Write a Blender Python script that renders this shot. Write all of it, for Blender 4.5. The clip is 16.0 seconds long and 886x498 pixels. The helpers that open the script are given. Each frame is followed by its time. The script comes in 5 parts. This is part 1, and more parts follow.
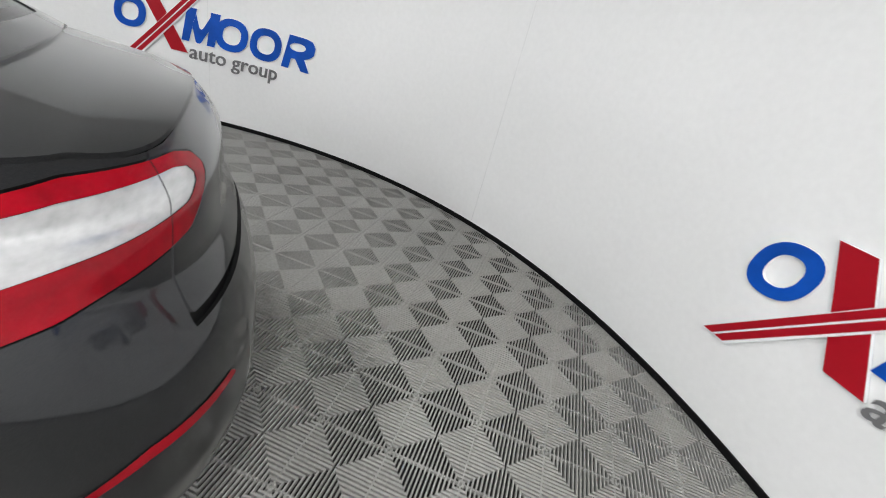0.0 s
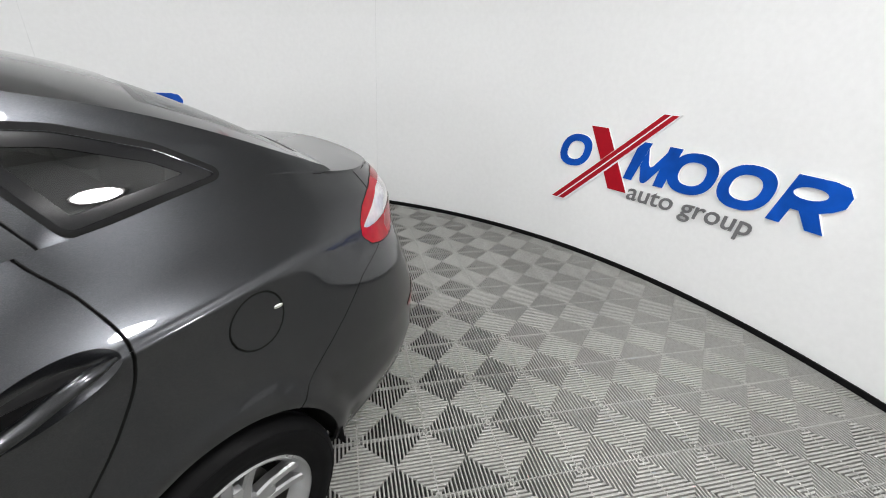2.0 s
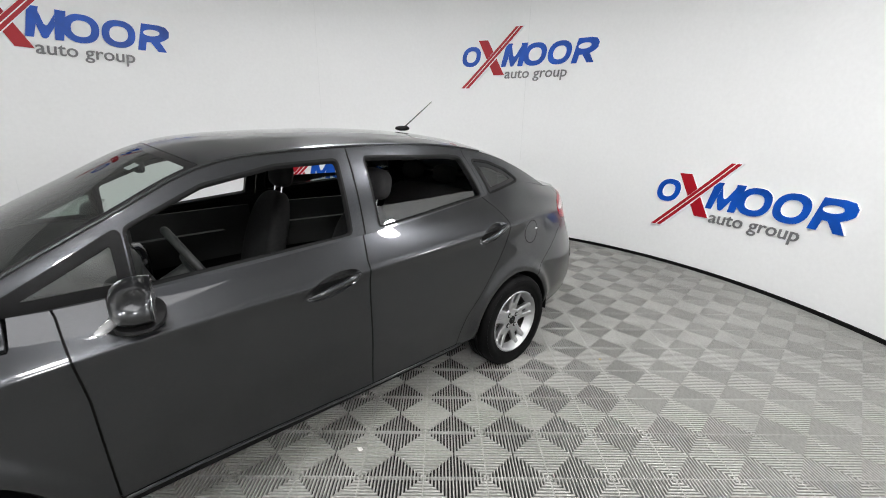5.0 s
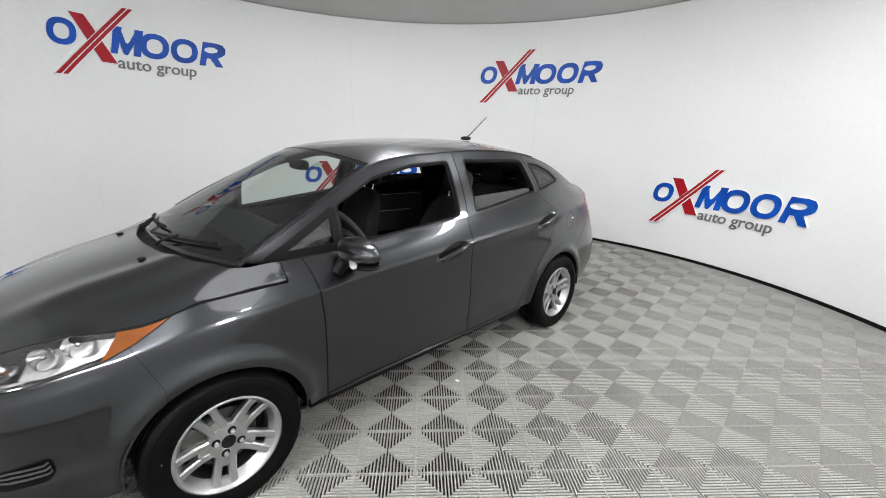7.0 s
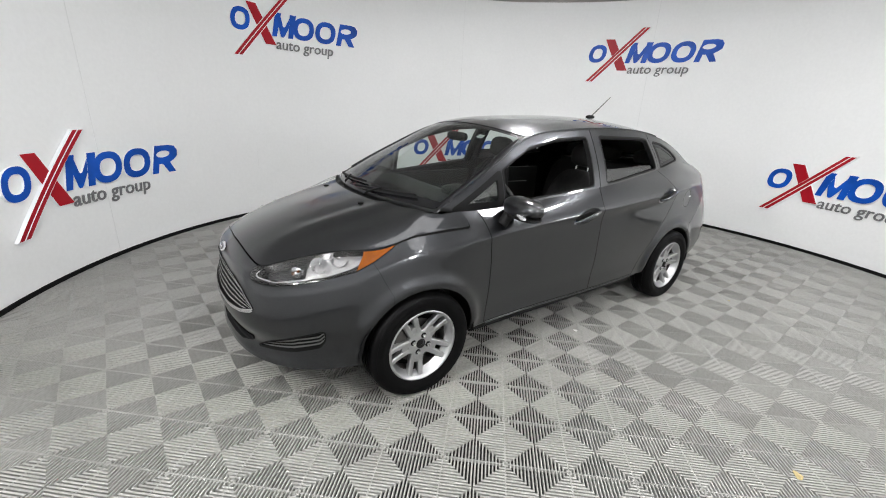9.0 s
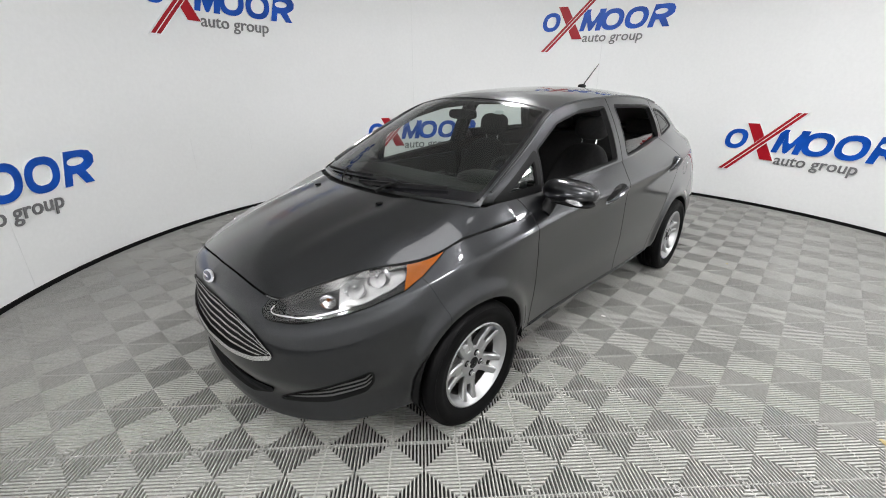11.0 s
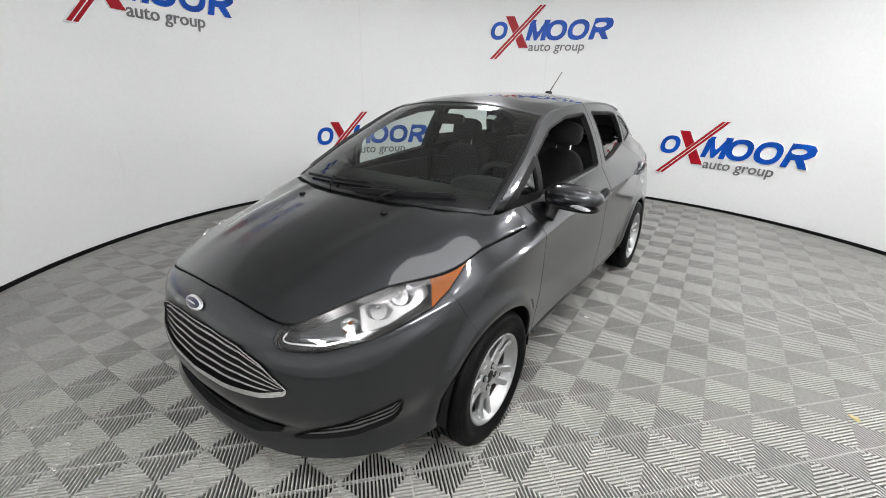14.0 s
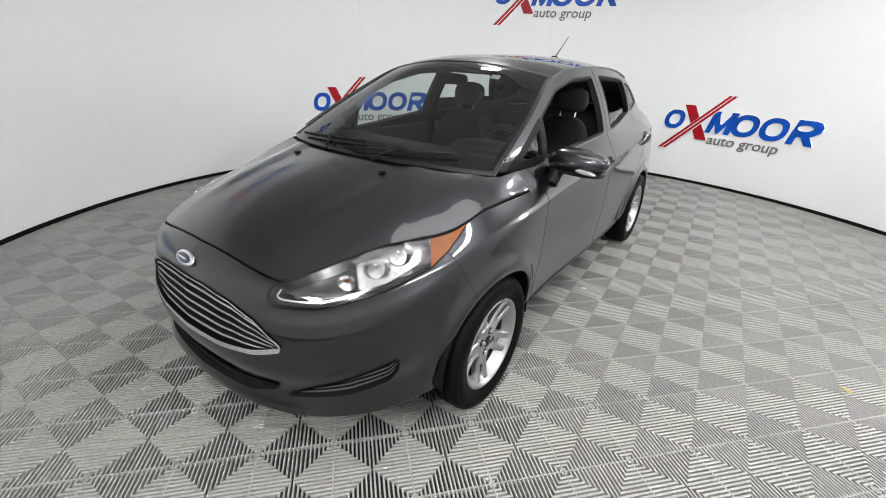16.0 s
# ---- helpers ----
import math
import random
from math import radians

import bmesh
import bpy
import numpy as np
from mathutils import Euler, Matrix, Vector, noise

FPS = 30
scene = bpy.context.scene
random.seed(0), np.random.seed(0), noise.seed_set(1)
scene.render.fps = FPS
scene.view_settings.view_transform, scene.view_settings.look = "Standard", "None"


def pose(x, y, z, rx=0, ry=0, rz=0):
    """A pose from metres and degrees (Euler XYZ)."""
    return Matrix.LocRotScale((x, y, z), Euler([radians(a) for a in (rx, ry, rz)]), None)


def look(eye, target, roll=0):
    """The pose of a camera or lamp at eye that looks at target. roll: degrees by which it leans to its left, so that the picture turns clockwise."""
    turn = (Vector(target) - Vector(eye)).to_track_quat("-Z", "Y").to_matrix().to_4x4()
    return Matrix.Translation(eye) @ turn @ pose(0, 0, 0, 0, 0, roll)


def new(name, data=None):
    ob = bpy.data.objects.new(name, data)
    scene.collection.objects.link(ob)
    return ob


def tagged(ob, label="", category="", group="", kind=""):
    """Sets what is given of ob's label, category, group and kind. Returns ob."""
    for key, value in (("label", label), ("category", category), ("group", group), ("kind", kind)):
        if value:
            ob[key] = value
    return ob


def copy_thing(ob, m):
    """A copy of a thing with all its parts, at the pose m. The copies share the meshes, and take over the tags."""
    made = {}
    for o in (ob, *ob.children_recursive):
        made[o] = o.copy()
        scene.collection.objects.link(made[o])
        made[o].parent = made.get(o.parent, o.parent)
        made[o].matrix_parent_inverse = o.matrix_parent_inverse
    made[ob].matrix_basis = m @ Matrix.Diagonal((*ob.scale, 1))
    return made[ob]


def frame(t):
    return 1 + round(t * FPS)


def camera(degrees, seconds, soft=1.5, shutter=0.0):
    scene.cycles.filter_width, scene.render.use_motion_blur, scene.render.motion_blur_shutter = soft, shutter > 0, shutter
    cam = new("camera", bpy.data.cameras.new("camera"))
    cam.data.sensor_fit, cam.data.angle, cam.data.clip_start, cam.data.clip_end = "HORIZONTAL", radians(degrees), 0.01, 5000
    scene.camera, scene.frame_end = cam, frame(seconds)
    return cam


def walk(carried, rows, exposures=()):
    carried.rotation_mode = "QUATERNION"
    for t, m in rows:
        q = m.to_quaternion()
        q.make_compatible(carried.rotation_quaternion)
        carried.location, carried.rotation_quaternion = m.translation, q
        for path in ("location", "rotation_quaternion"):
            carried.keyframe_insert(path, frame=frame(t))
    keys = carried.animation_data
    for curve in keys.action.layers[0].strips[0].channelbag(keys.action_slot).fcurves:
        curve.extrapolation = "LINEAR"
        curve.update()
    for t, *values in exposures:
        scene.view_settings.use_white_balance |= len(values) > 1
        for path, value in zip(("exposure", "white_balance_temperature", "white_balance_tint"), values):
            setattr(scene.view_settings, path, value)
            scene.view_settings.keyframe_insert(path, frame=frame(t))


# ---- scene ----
cam = camera(94.5, 16.0, 1.0, 0.12)
PATH = [
    (0, (-1.017, 1.218, 1.372), (-1.933, -0.294, 0.437), 15.3),
    (0.3, (-0.793, 1.447, 1.347), (-1.895, 0.014, 0.492), 14.2),
    (0.5, (-0.654, 1.402, 1.296), (-1.951, 0.11, 0.492), 10.6),
    (0.8, (-0.488, 1.47, 1.32), (-1.819, 0.301, 0.391), 4.7),
    (1, (-0.384, 1.486, 1.336), (-1.734, 0.361, 0.381), 2.7),
    (1.5, (-0.014, 1.594, 1.443), (-1.482, 0.541, 0.582), 2.4),
    (2, (0.271, 1.555, 1.447), (-1.23, 0.546, 0.596), 3.6),
    (2.5, (0.517, 1.676, 1.442), (-0.974, 0.541, 0.743), 1.1),
    (3, (0.821, 1.785, 1.52), (-0.632, 0.576, 0.867), 0.0),
    (3.5, (1.194, 1.903, 1.521), (-0.149, 0.567, 0.881), 0.6),
    (4, (1.471, 2.102, 1.521), (0.225, 0.657, 0.923), 0.5),
    (4.2, (1.568, 2.191, 1.513), (0.323, 0.736, 0.939), 0.2),
    (6.3, (2.544, 2.33, 1.53), (1.18, 1.002, 0.917), 2.6),
    (6.5, (2.619, 2.354, 1.536), (1.269, 1.002, 0.946), 2.3),
    (7, (2.861, 2.352, 1.524), (1.503, 0.991, 0.974), 1.6),
    (7.5, (3.126, 2.389, 1.543), (1.756, 1.04, 0.996), 2.2),
    (8, (3.268, 2.49, 1.525), (1.947, 1.092, 0.975), 3.8),
    (8.5, (3.397, 2.519, 1.527), (2.219, 1.012, 0.943), 4.0),
    (9, (3.525, 2.398, 1.512), (2.428, 0.861, 0.852), 2.8),
    (9.2, (3.582, 2.34, 1.513), (2.484, 0.818, 0.822), 2.1),
    (11.3, (3.722, 1.742, 1.459), (2.381, 0.444, 0.739), 0.2),
    (11.5, (3.784, 1.723, 1.462), (2.421, 0.445, 0.748), 0.6),
    (12, (3.908, 1.694, 1.449), (2.483, 0.484, 0.739), 1.8),
    (12.5, (3.862, 1.628, 1.447), (2.406, 0.459, 0.732), 1.4),
    (13, (3.772, 1.581, 1.446), (2.289, 0.444, 0.732), -0.4),
    (13.5, (3.774, 1.536, 1.441), (2.263, 0.443, 0.72), 0.2),
    (14, (3.818, 1.477, 1.449), (2.301, 0.381, 0.743), 1.1),
    (14.5, (3.836, 1.46, 1.441), (2.321, 0.364, 0.731), 1.9),
    (15, (3.826, 1.45, 1.408), (2.31, 0.374, 0.669), 2.5),
    (15.5, (3.811, 1.455, 1.387), (2.307, 0.392, 0.608), 2.6),
    (16, (3.807, 1.456, 1.379), (2.314, 0.403, 0.564), 2.6),
]
walk(cam, [(t, look(eye, target, roll)) for t, eye, target, roll in PATH])

# ---- sizes of the booth, in metres (x runs along the car towards its nose, y to its left) ----
CX, CY, RADIUS, WALL_H = 0.892, 0.111, 3.956, 3.10
TILE, TILE_TURN, TILE_X, TILE_Y = 0.283, 2.4145, 0.1005, 0.0865

# ---- light: LED lamps in the ceiling and on the wall, and a little even light
world = bpy.data.worlds.new("world")
scene.world = world
world.use_nodes = True
world.node_tree.nodes["Background"].inputs[0].default_value = (0.9, 0.95, 1.0, 1)
world.node_tree.nodes["Background"].inputs[1].default_value = 0.05
scene.view_settings.exposure = 0.42


# ---- materials ----
def material(name, colour, rough=0.5, metal=0.0, coat=0.0, spec=0.5, emit=None, strength=0.0):
    m = bpy.data.materials.new(name)
    m.use_nodes = True
    b = m.node_tree.nodes["Principled BSDF"]
    b.inputs["Base Color"].default_value = (*colour, 1)
    b.inputs["Roughness"].default_value = rough
    b.inputs["Metallic"].default_value = metal
    b.inputs["Coat Weight"].default_value = coat
    b.inputs["Coat Roughness"].default_value = 0.03
    b.inputs["Specular IOR Level"].default_value = spec
    if emit:
        b.inputs["Emission Color"].default_value = (*emit, 1)
        b.inputs["Emission Strength"].default_value = strength
    return m


def noisy(m, scale, amount, rough=0.0, bump=0.0, detail=4.0, second=0.0, stretch=(1, 1, 1)):
    """Varies a material's colour at two scales, its roughness and its relief."""
    t = m.node_tree
    n, b = t.nodes, t.nodes["Principled BSDF"]
    base = tuple(b.inputs["Base Color"].default_value)
    co, mp = n.new("ShaderNodeTexCoord"), n.new("ShaderNodeMapping")
    mp.inputs["Scale"].default_value = stretch
    t.links.new(co.outputs["Object"], mp.inputs["Vector"])
    fine, wide = n.new("ShaderNodeTexNoise"), n.new("ShaderNodeTexNoise")
    for tex, s in ((fine, scale), (wide, second or scale / 9)):
        tex.inputs["Scale"].default_value = s
        tex.inputs["Detail"].default_value = detail
        t.links.new(mp.outputs["Vector"], tex.inputs["Vector"])
    both = n.new("ShaderNodeMath")
    both.operation = "ADD"
    t.links.new(fine.outputs["Fac"], both.inputs[0])
    t.links.new(wide.outputs["Fac"], both.inputs[1])
    ramp = n.new("ShaderNodeMapRange")
    ramp.inputs["From Min"].default_value, ramp.inputs["From Max"].default_value = 0.6, 1.4
    ramp.inputs["To Min"].default_value, ramp.inputs["To Max"].default_value = 1 - amount, 1 + amount
    t.links.new(both.outputs[0], ramp.inputs["Value"])
    mul = n.new("ShaderNodeVectorMath")
    mul.operation = "SCALE"
    mul.inputs[0].default_value = base[:3]
    t.links.new(ramp.outputs[0], mul.inputs["Scale"])
    t.links.new(mul.outputs[0], b.inputs["Base Color"])
    if rough:
        r = n.new("ShaderNodeMapRange")
        r0 = b.inputs["Roughness"].default_value
        r.inputs["From Min"].default_value, r.inputs["From Max"].default_value = 0.3, 0.7
        r.inputs["To Min"].default_value, r.inputs["To Max"].default_value = max(r0 - rough, 0), min(r0 + rough, 1)
        t.links.new(wide.outputs["Fac"], r.inputs["Value"])
        t.links.new(r.outputs[0], b.inputs["Roughness"])
    if bump:
        bp = n.new("ShaderNodeBump")
        bp.inputs["Strength"].default_value = 1.0
        bp.inputs["Distance"].default_value = bump
        t.links.new(fine.outputs["Fac"], bp.inputs["Height"])
        t.links.new(bp.outputs[0], b.inputs["Normal"])
    return m


M_WALL = noisy(material("white wall paint", (0.80, 0.81, 0.81), 0.45), 30, 0.035, 0.1, 0.0004, second=0.7)
M_CEIL = noisy(material("grey ceiling", (0.56, 0.56, 0.55), 0.8), 20, 0.05)
M_BASE = noisy(material("black rubber", (0.006, 0.006, 0.0065), 0.6, spec=0.1), 40, 0.2, 0.1)
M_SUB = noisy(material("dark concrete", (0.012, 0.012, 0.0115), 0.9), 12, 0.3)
M_TILE = noisy(material("grey polypropylene", (0.318, 0.318, 0.300), 0.45), 60, 0.24, 0.1, second=1.1)
M_BLUE = noisy(material("blue acrylic", (0.004, 0.070, 0.40), 0.35, spec=0.2), 9, 0.35, second=2.6)
M_RED = noisy(material("red acrylic", (0.36, 0.006, 0.015), 0.35, spec=0.2), 9, 0.1)
M_WHITE = material("white acrylic edge", (0.85, 0.86, 0.87), 0.4)
M_DGREY = material("dark grey acrylic", (0.15, 0.15, 0.155), 0.45)
M_LAMP = material("lamp diffuser", (0.9, 0.9, 0.9), 0.5, emit=(1.0, 0.99, 0.99), strength=110.0)
M_FLOOD = material("flood lamp diffuser", (0.9, 0.9, 0.9), 0.5, emit=(1.0, 0.99, 0.99), strength=60.0)
M_METAL = material("white enamel", (0.7, 0.7, 0.7), 0.4)


# ---- helpers for meshes ----
def mesh_of(name, verts, faces, mat, smooth=False, normals=None):
    me = bpy.data.meshes.new(name)
    me.from_pydata([tuple(v) for v in verts], [], faces)
    for m in mat if isinstance(mat, (list, tuple)) else (mat,):
        me.materials.append(m)
    if smooth:
        me.polygons.foreach_set("use_smooth", [True] * len(me.polygons))
    if normals is not None:
        me.normals_split_custom_set_from_vertices([tuple(v) for v in normals])
    me.update()
    return me


def part(name, bm, mat, parent=None, label="", smooth=True):
    """One bmesh, or mesh data, as one object under a thing or a part."""
    if isinstance(bm, bmesh.types.BMesh):
        me = bpy.data.meshes.new(name)
        bm.to_mesh(me)
        bm.free()
        me.materials.append(mat)
        if smooth:
            me.polygons.foreach_set("use_smooth", [True] * len(me.polygons))
            me.set_sharp_from_angle(angle=radians(35))
    else:
        me = bm
    ob = new(name, me)
    if parent:
        ob.parent = parent
    if label:
        ob["label"] = label
    return ob


def ring_wall(r0, r1, z0, z1, steps=180, a0=0.0, a1=2 * math.pi, cx=CX, cy=CY):
    """A ring or an arc of a ring with thickness, standing upright."""
    v, f, full = [], [], abs(a1 - a0 - 2 * math.pi) < 1e-6
    n = steps if full else steps + 1
    for i in range(n):
        a = a0 + (a1 - a0) * i / steps
        for r, z in ((r0, z0), (r0, z1), (r1, z1), (r1, z0)):
            v.append((cx + r * math.cos(a), cy + r * math.sin(a), z))
    for i in range(steps):
        p, q = 4 * i, 4 * ((i + 1) % n)
        for k in range(4):
            j = (k + 1) % 4
            f.append((p + k, p + j, q + j, q + k))
    if not full:
        f += [(0, 3, 2, 1), tuple(4 * (n - 1) + k for k in range(4))]
    return v, f


# ---- the booth: floor, wall, ceiling ----
def disc(r, z0, z1, steps=128):
    v = [(CX + r * math.cos(2 * math.pi * i / steps), CY + r * math.sin(2 * math.pi * i / steps), z) for z in (z0, z1) for i in range(steps)]
    f = [tuple(range(steps - 1, -1, -1)), tuple(range(steps, 2 * steps))]
    f += [(i, (i + 1) % steps, steps + (i + 1) % steps, steps + i) for i in range(steps)]
    return v, f


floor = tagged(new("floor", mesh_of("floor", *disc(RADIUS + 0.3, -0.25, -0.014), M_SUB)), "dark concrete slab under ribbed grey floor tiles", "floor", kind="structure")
wall = tagged(new("wall", mesh_of("wall", *ring_wall(RADIUS, RADIUS + 0.3, -0.014, WALL_H), M_WALL, True)), "smooth white curved wall of a round photo booth", "wall", kind="structure")
wall.data.set_sharp_from_angle(angle=radians(35))
ceiling = tagged(new("ceiling", mesh_of("ceiling", *disc(RADIUS + 0.3, WALL_H + 0.01, WALL_H + 0.2), M_CEIL)), "plain light grey ceiling over the booth", "ceiling", kind="structure")
base = tagged(new("baseboard", mesh_of("baseboard", *ring_wall(RADIUS - 0.012, RADIUS - 0.001, 0.0, 0.036), M_BASE, True)), "thin black rubber skirting along the curved wall", "skirting", kind="structure")
base.data.set_sharp_from_angle(angle=radians(35))


def ceiling_lamp(x, y, r=0.20):
    ob = tagged(new("ceiling_lamp"), "round white lamp put unseen at the ceiling to light the booth", "lamp", "lamps in the ceiling")
    bm = bmesh.new()
    bmesh.ops.create_cone(bm, cap_ends=True, segments=40, radius1=r + 0.02, radius2=r + 0.05, depth=0.05)
    part("housing", bm, M_METAL, ob).location.z = 0.035
    bm = bmesh.new()
    bmesh.ops.create_cone(bm, cap_ends=True, segments=40, radius1=r - 0.02, radius2=r, depth=0.02)
    part("diffuser", bm, M_LAMP, ob)
    ob.location = (x, y, WALL_H - 0.055)
    return ob


def flood_lamp(x, y, z, r=0.19):
    """A round flood lamp on the wall, turned towards the car."""
    ob = tagged(new("flood_lamp"), "round white LED flood lamp fixed high on the wall", "lamp", "flood lamps on the wall")
    bm = bmesh.new()
    bmesh.ops.create_cone(bm, cap_ends=True, segments=40, radius1=r + 0.02, radius2=r + 0.05, depth=0.08)
    part("housing", bm, M_METAL, ob).location.z = 0.05
    bm = bmesh.new()
    bmesh.ops.create_cone(bm, cap_ends=True, segments=40, radius1=r - 0.02, radius2=r, depth=0.02)
    part("diffuser", bm, M_FLOOD, ob)
    ob.matrix_basis = Matrix.Translation((x, y, z)) @ (Vector((x, y, z)) - Vector((CX, CY, 0.9))).to_track_quat("Z", "Y").to_matrix().to_4x4()
    return ob


# lamps and a soft panel in the ceiling, most of them before the nose and along the car's left, and floods on the wall
# the first two ceiling lamps are unseen fill, added for the right-hand wall
for x, y, r in ((0.35, 0.80, 0.09), (0.25, -0.70, 0.18), (-0.55, 2.00, 0.18), (2.10, 2.25, 0.085), (4.30, 1.50, 0.19)):
    ceiling_lamp(x, y, r)
M_PANEL = material("light panel diffuser", (0.9, 0.9, 0.9), 0.5, emit=(1.0, 0.99, 0.99), strength=2.2)
panel = tagged(new("light_panel"), "flat white light panel fixed to the ceiling", "light")
part("frame", mesh_of("frame", *ring_wall(1.15, 2.35, WALL_H - 0.02, WALL_H + 0.005, 24, radians(2), radians(62)), M_METAL), None, panel)
part("diffuser", mesh_of("diffuser", *ring_wall(1.18, 2.32, WALL_H - 0.04, WALL_H - 0.021, 24, radians(3), radians(61)), M_PANEL), None, panel)
for a, z, r in ((12, 1.85, 0.20), (66, 2.70, 0.24), (124, 1.85, 0.19)):
    flood_lamp(CX + (RADIUS - 0.12) * math.cos(radians(a)), CY + (RADIUS - 0.12) * math.sin(radians(a)), z, r)


# ---- wall signs: raised acrylic shapes, bent along the wall ----
def on_wall(a0, z0, u, v, depth):
    a = a0 - u / RADIUS
    r = RADIUS - depth
    return (CX + r * math.cos(a), CY + r * math.sin(a), z0 + v)


def fine_line(points, step=0.03, closed=False):
    """A polyline with long edges cut into short ones."""
    out = []
    pairs = list(zip(points, points[1:] + points[:1])) if closed else list(zip(points, points[1:]))
    for (x0, y0), (x1, y1) in pairs:
        n = max(1, round(math.hypot(x1 - x0, y1 - y0) / step))
        out += [(x0 + (x1 - x0) * i / n, y0 + (y1 - y0) * i / n) for i in range(n)]
    return out if closed else out + [points[-1]]


def resample(points, n):
    p = np.array(points, float)
    d = np.r_[0, np.cumsum(np.hypot(*np.diff(p, axis=0).T))]
    t = np.linspace(0, d[-1], n)
    return list(zip(np.interp(t, d, p[:, 0]), np.interp(t, d, p[:, 1])))


def band(a, b, a0, z0, deep, colour, closed=False, off=0.002):
    """The raised shape between two polylines of as many points: coloured front, white sides."""
    n, v, f, side = len(a), [], [], 0
    for depth in (deep, off):
        for line in (a, b):
            v += [on_wall(a0, z0, *p, depth) for p in line]
    for i in range(n if closed else n - 1):
        j = (i + 1) % n
        f.append((i, j, n + j, n + i))
    side = len(f)
    for i in range(n if closed else n - 1):
        j = (i + 1) % n
        f += [(i, 2 * n + i, 2 * n + j, j), (n + i, n + j, 3 * n + j, 3 * n + i)]
    if not closed:
        f += [(0, n, 3 * n, 2 * n), (n - 1, 3 * n - 1, 4 * n - 1, 2 * n - 1)]
    me = mesh_of("sign_shape", v, f, (colour, M_WHITE))
    me.polygons.foreach_set("material_index", [int(k >= side) for k in range(len(f))])
    bm = bmesh.new()
    bm.from_mesh(me)
    bmesh.ops.recalc_face_normals(bm, faces=bm.faces)
    bm.to_mesh(me)
    bm.free()
    return me


def oval(cx, cy, rx, ry, lean=0.0, n=56, power=2.3):
    out = []
    for i in range(n):
        c, s = math.cos(2 * math.pi * i / n), math.sin(2 * math.pi * i / n)
        x, y = math.copysign(abs(c) ** (2 / power), c) * rx, math.copysign(abs(s) ** (2 / power), s) * ry
        out.append((cx + x + lean * y, cy + y))
    return out


def wall_sign(degrees, z0):
    a0 = radians(degrees)
    ob = tagged(new("wall_sign"), "raised blue and red acrylic company sign on the white wall", "sign", "signs on the wall")
    deep = 0.022

    def piece(name, a, b, colour, closed=False, deep=deep, label=""):
        part(name, band(a, b, a0, z0, deep, colour, closed), None, ob, label)

    lean = 0.16
    piece("ring", oval(0.125, 0.40, 0.125, 0.125, lean), oval(0.125, 0.40, 0.066, 0.072, lean), M_BLUE, True, label="blue acrylic ring")
    for cx in (0.99, 1.31):
        piece("ring", oval(cx, 0.405, 0.150, 0.137, lean), oval(cx, 0.405, 0.083, 0.078, lean), M_BLUE, True, label="blue acrylic ring")
    # slanted block with a notched upper edge
    piece("block", fine_line([(0.600, 0.548), (0.685, 0.548)], 0.02), resample([(0.535, 0.268), (0.600, 0.268)], len(fine_line([(0.600, 0.548), (0.685, 0.548)], 0.02))), M_BLUE, label="blue acrylic bar")
    piece("block", resample([(0.666, 0.548), (0.700, 0.388), (0.722, 0.388), (0.826, 0.548)], 16), resample([(0.634, 0.40), (0.662, 0.268), (0.700, 0.268), (0.800, 0.42)], 16), M_BLUE, deep=deep - 0.001, label="blue acrylic bar")
    piece("block", fine_line([(0.806, 0.548), (0.893, 0.548)], 0.02), resample([(0.758, 0.268), (0.828, 0.268)], len(fine_line([(0.806, 0.548), (0.893, 0.548)], 0.02))), M_BLUE, label="blue acrylic bar")
    # block with an oval hole, rounded on one side
    outer = fine_line([(1.535, 0.548), (1.70, 0.548), (1.765, 0.535), (1.795, 0.49), (1.785, 0.43), (1.74, 0.395), (1.69, 0.372), (1.745, 0.268), (1.66, 0.268), (1.60, 0.36), (1.555, 0.36), (1.535, 0.268), (1.462, 0.268)], 0.025, True)
    c = np.array([1.62, 0.46])
    ang = [math.atan2(p[1] - c[1], p[0] - c[0]) for p in outer]
    inner = [(c[0] + 0.078 * math.cos(t) + 0.012 * math.sin(t), c[1] + 0.034 * math.sin(t)) for t in ang]
    piece("block", outer, inner, M_BLUE, True, label="blue acrylic block with a hole")
    # crossed red strokes, the long one split by a white line
    piece("stroke", resample([(0.215, 0.60), (0.44, 0.165)], 12), resample([(0.345, 0.60), (0.585, 0.165)], 12), M_RED, label="broad red acrylic stroke")
    piece("stroke", resample([(-0.005, 0.0), (0.715, 0.745)], 24), resample([(0.042, 0.0), (0.757, 0.745)], 24), M_RED, deep=deep + 0.012, label="long red acrylic stroke")
    piece("stroke", resample([(0.054, 0.0), (0.769, 0.745)], 24), resample([(0.100, 0.0), (0.812, 0.745)], 24), M_RED, deep=deep + 0.012, label="long red acrylic stroke")
    piece("backing", resample([(-0.012, -0.008), (0.71, 0.75)], 24), resample([(0.112, -0.008), (0.822, 0.75)], 24), M_WHITE, deep=deep + 0.006, label="white acrylic backing strip")
    # lettering that names the trade
    cu = bpy.data.curves.new("lettering", "FONT")
    cu.body, cu.size, cu.extrude, cu.offset = "auto group", 0.178, 0.004, 0.0015
    cu.resolution_u = 3
    tmp = bpy.data.objects.new("lettering", cu)
    me = bpy.data.meshes.new_from_object(tmp)
    xs = [v.co.x for v in me.vertices]
    scale = 0.83 / max(xs)
    for v in me.vertices:
        v.co = on_wall(a0, z0, 0.585 + v.co.x * scale + 0.12 * v.co.y, 0.125 + v.co.y, 0.010 + v.co.z)
    me.materials.clear()
    me.materials.append(M_DGREY)
    bpy.data.objects.remove(tmp)
    part("lettering", me, None, ob, "dark grey raised lettering")
    return ob


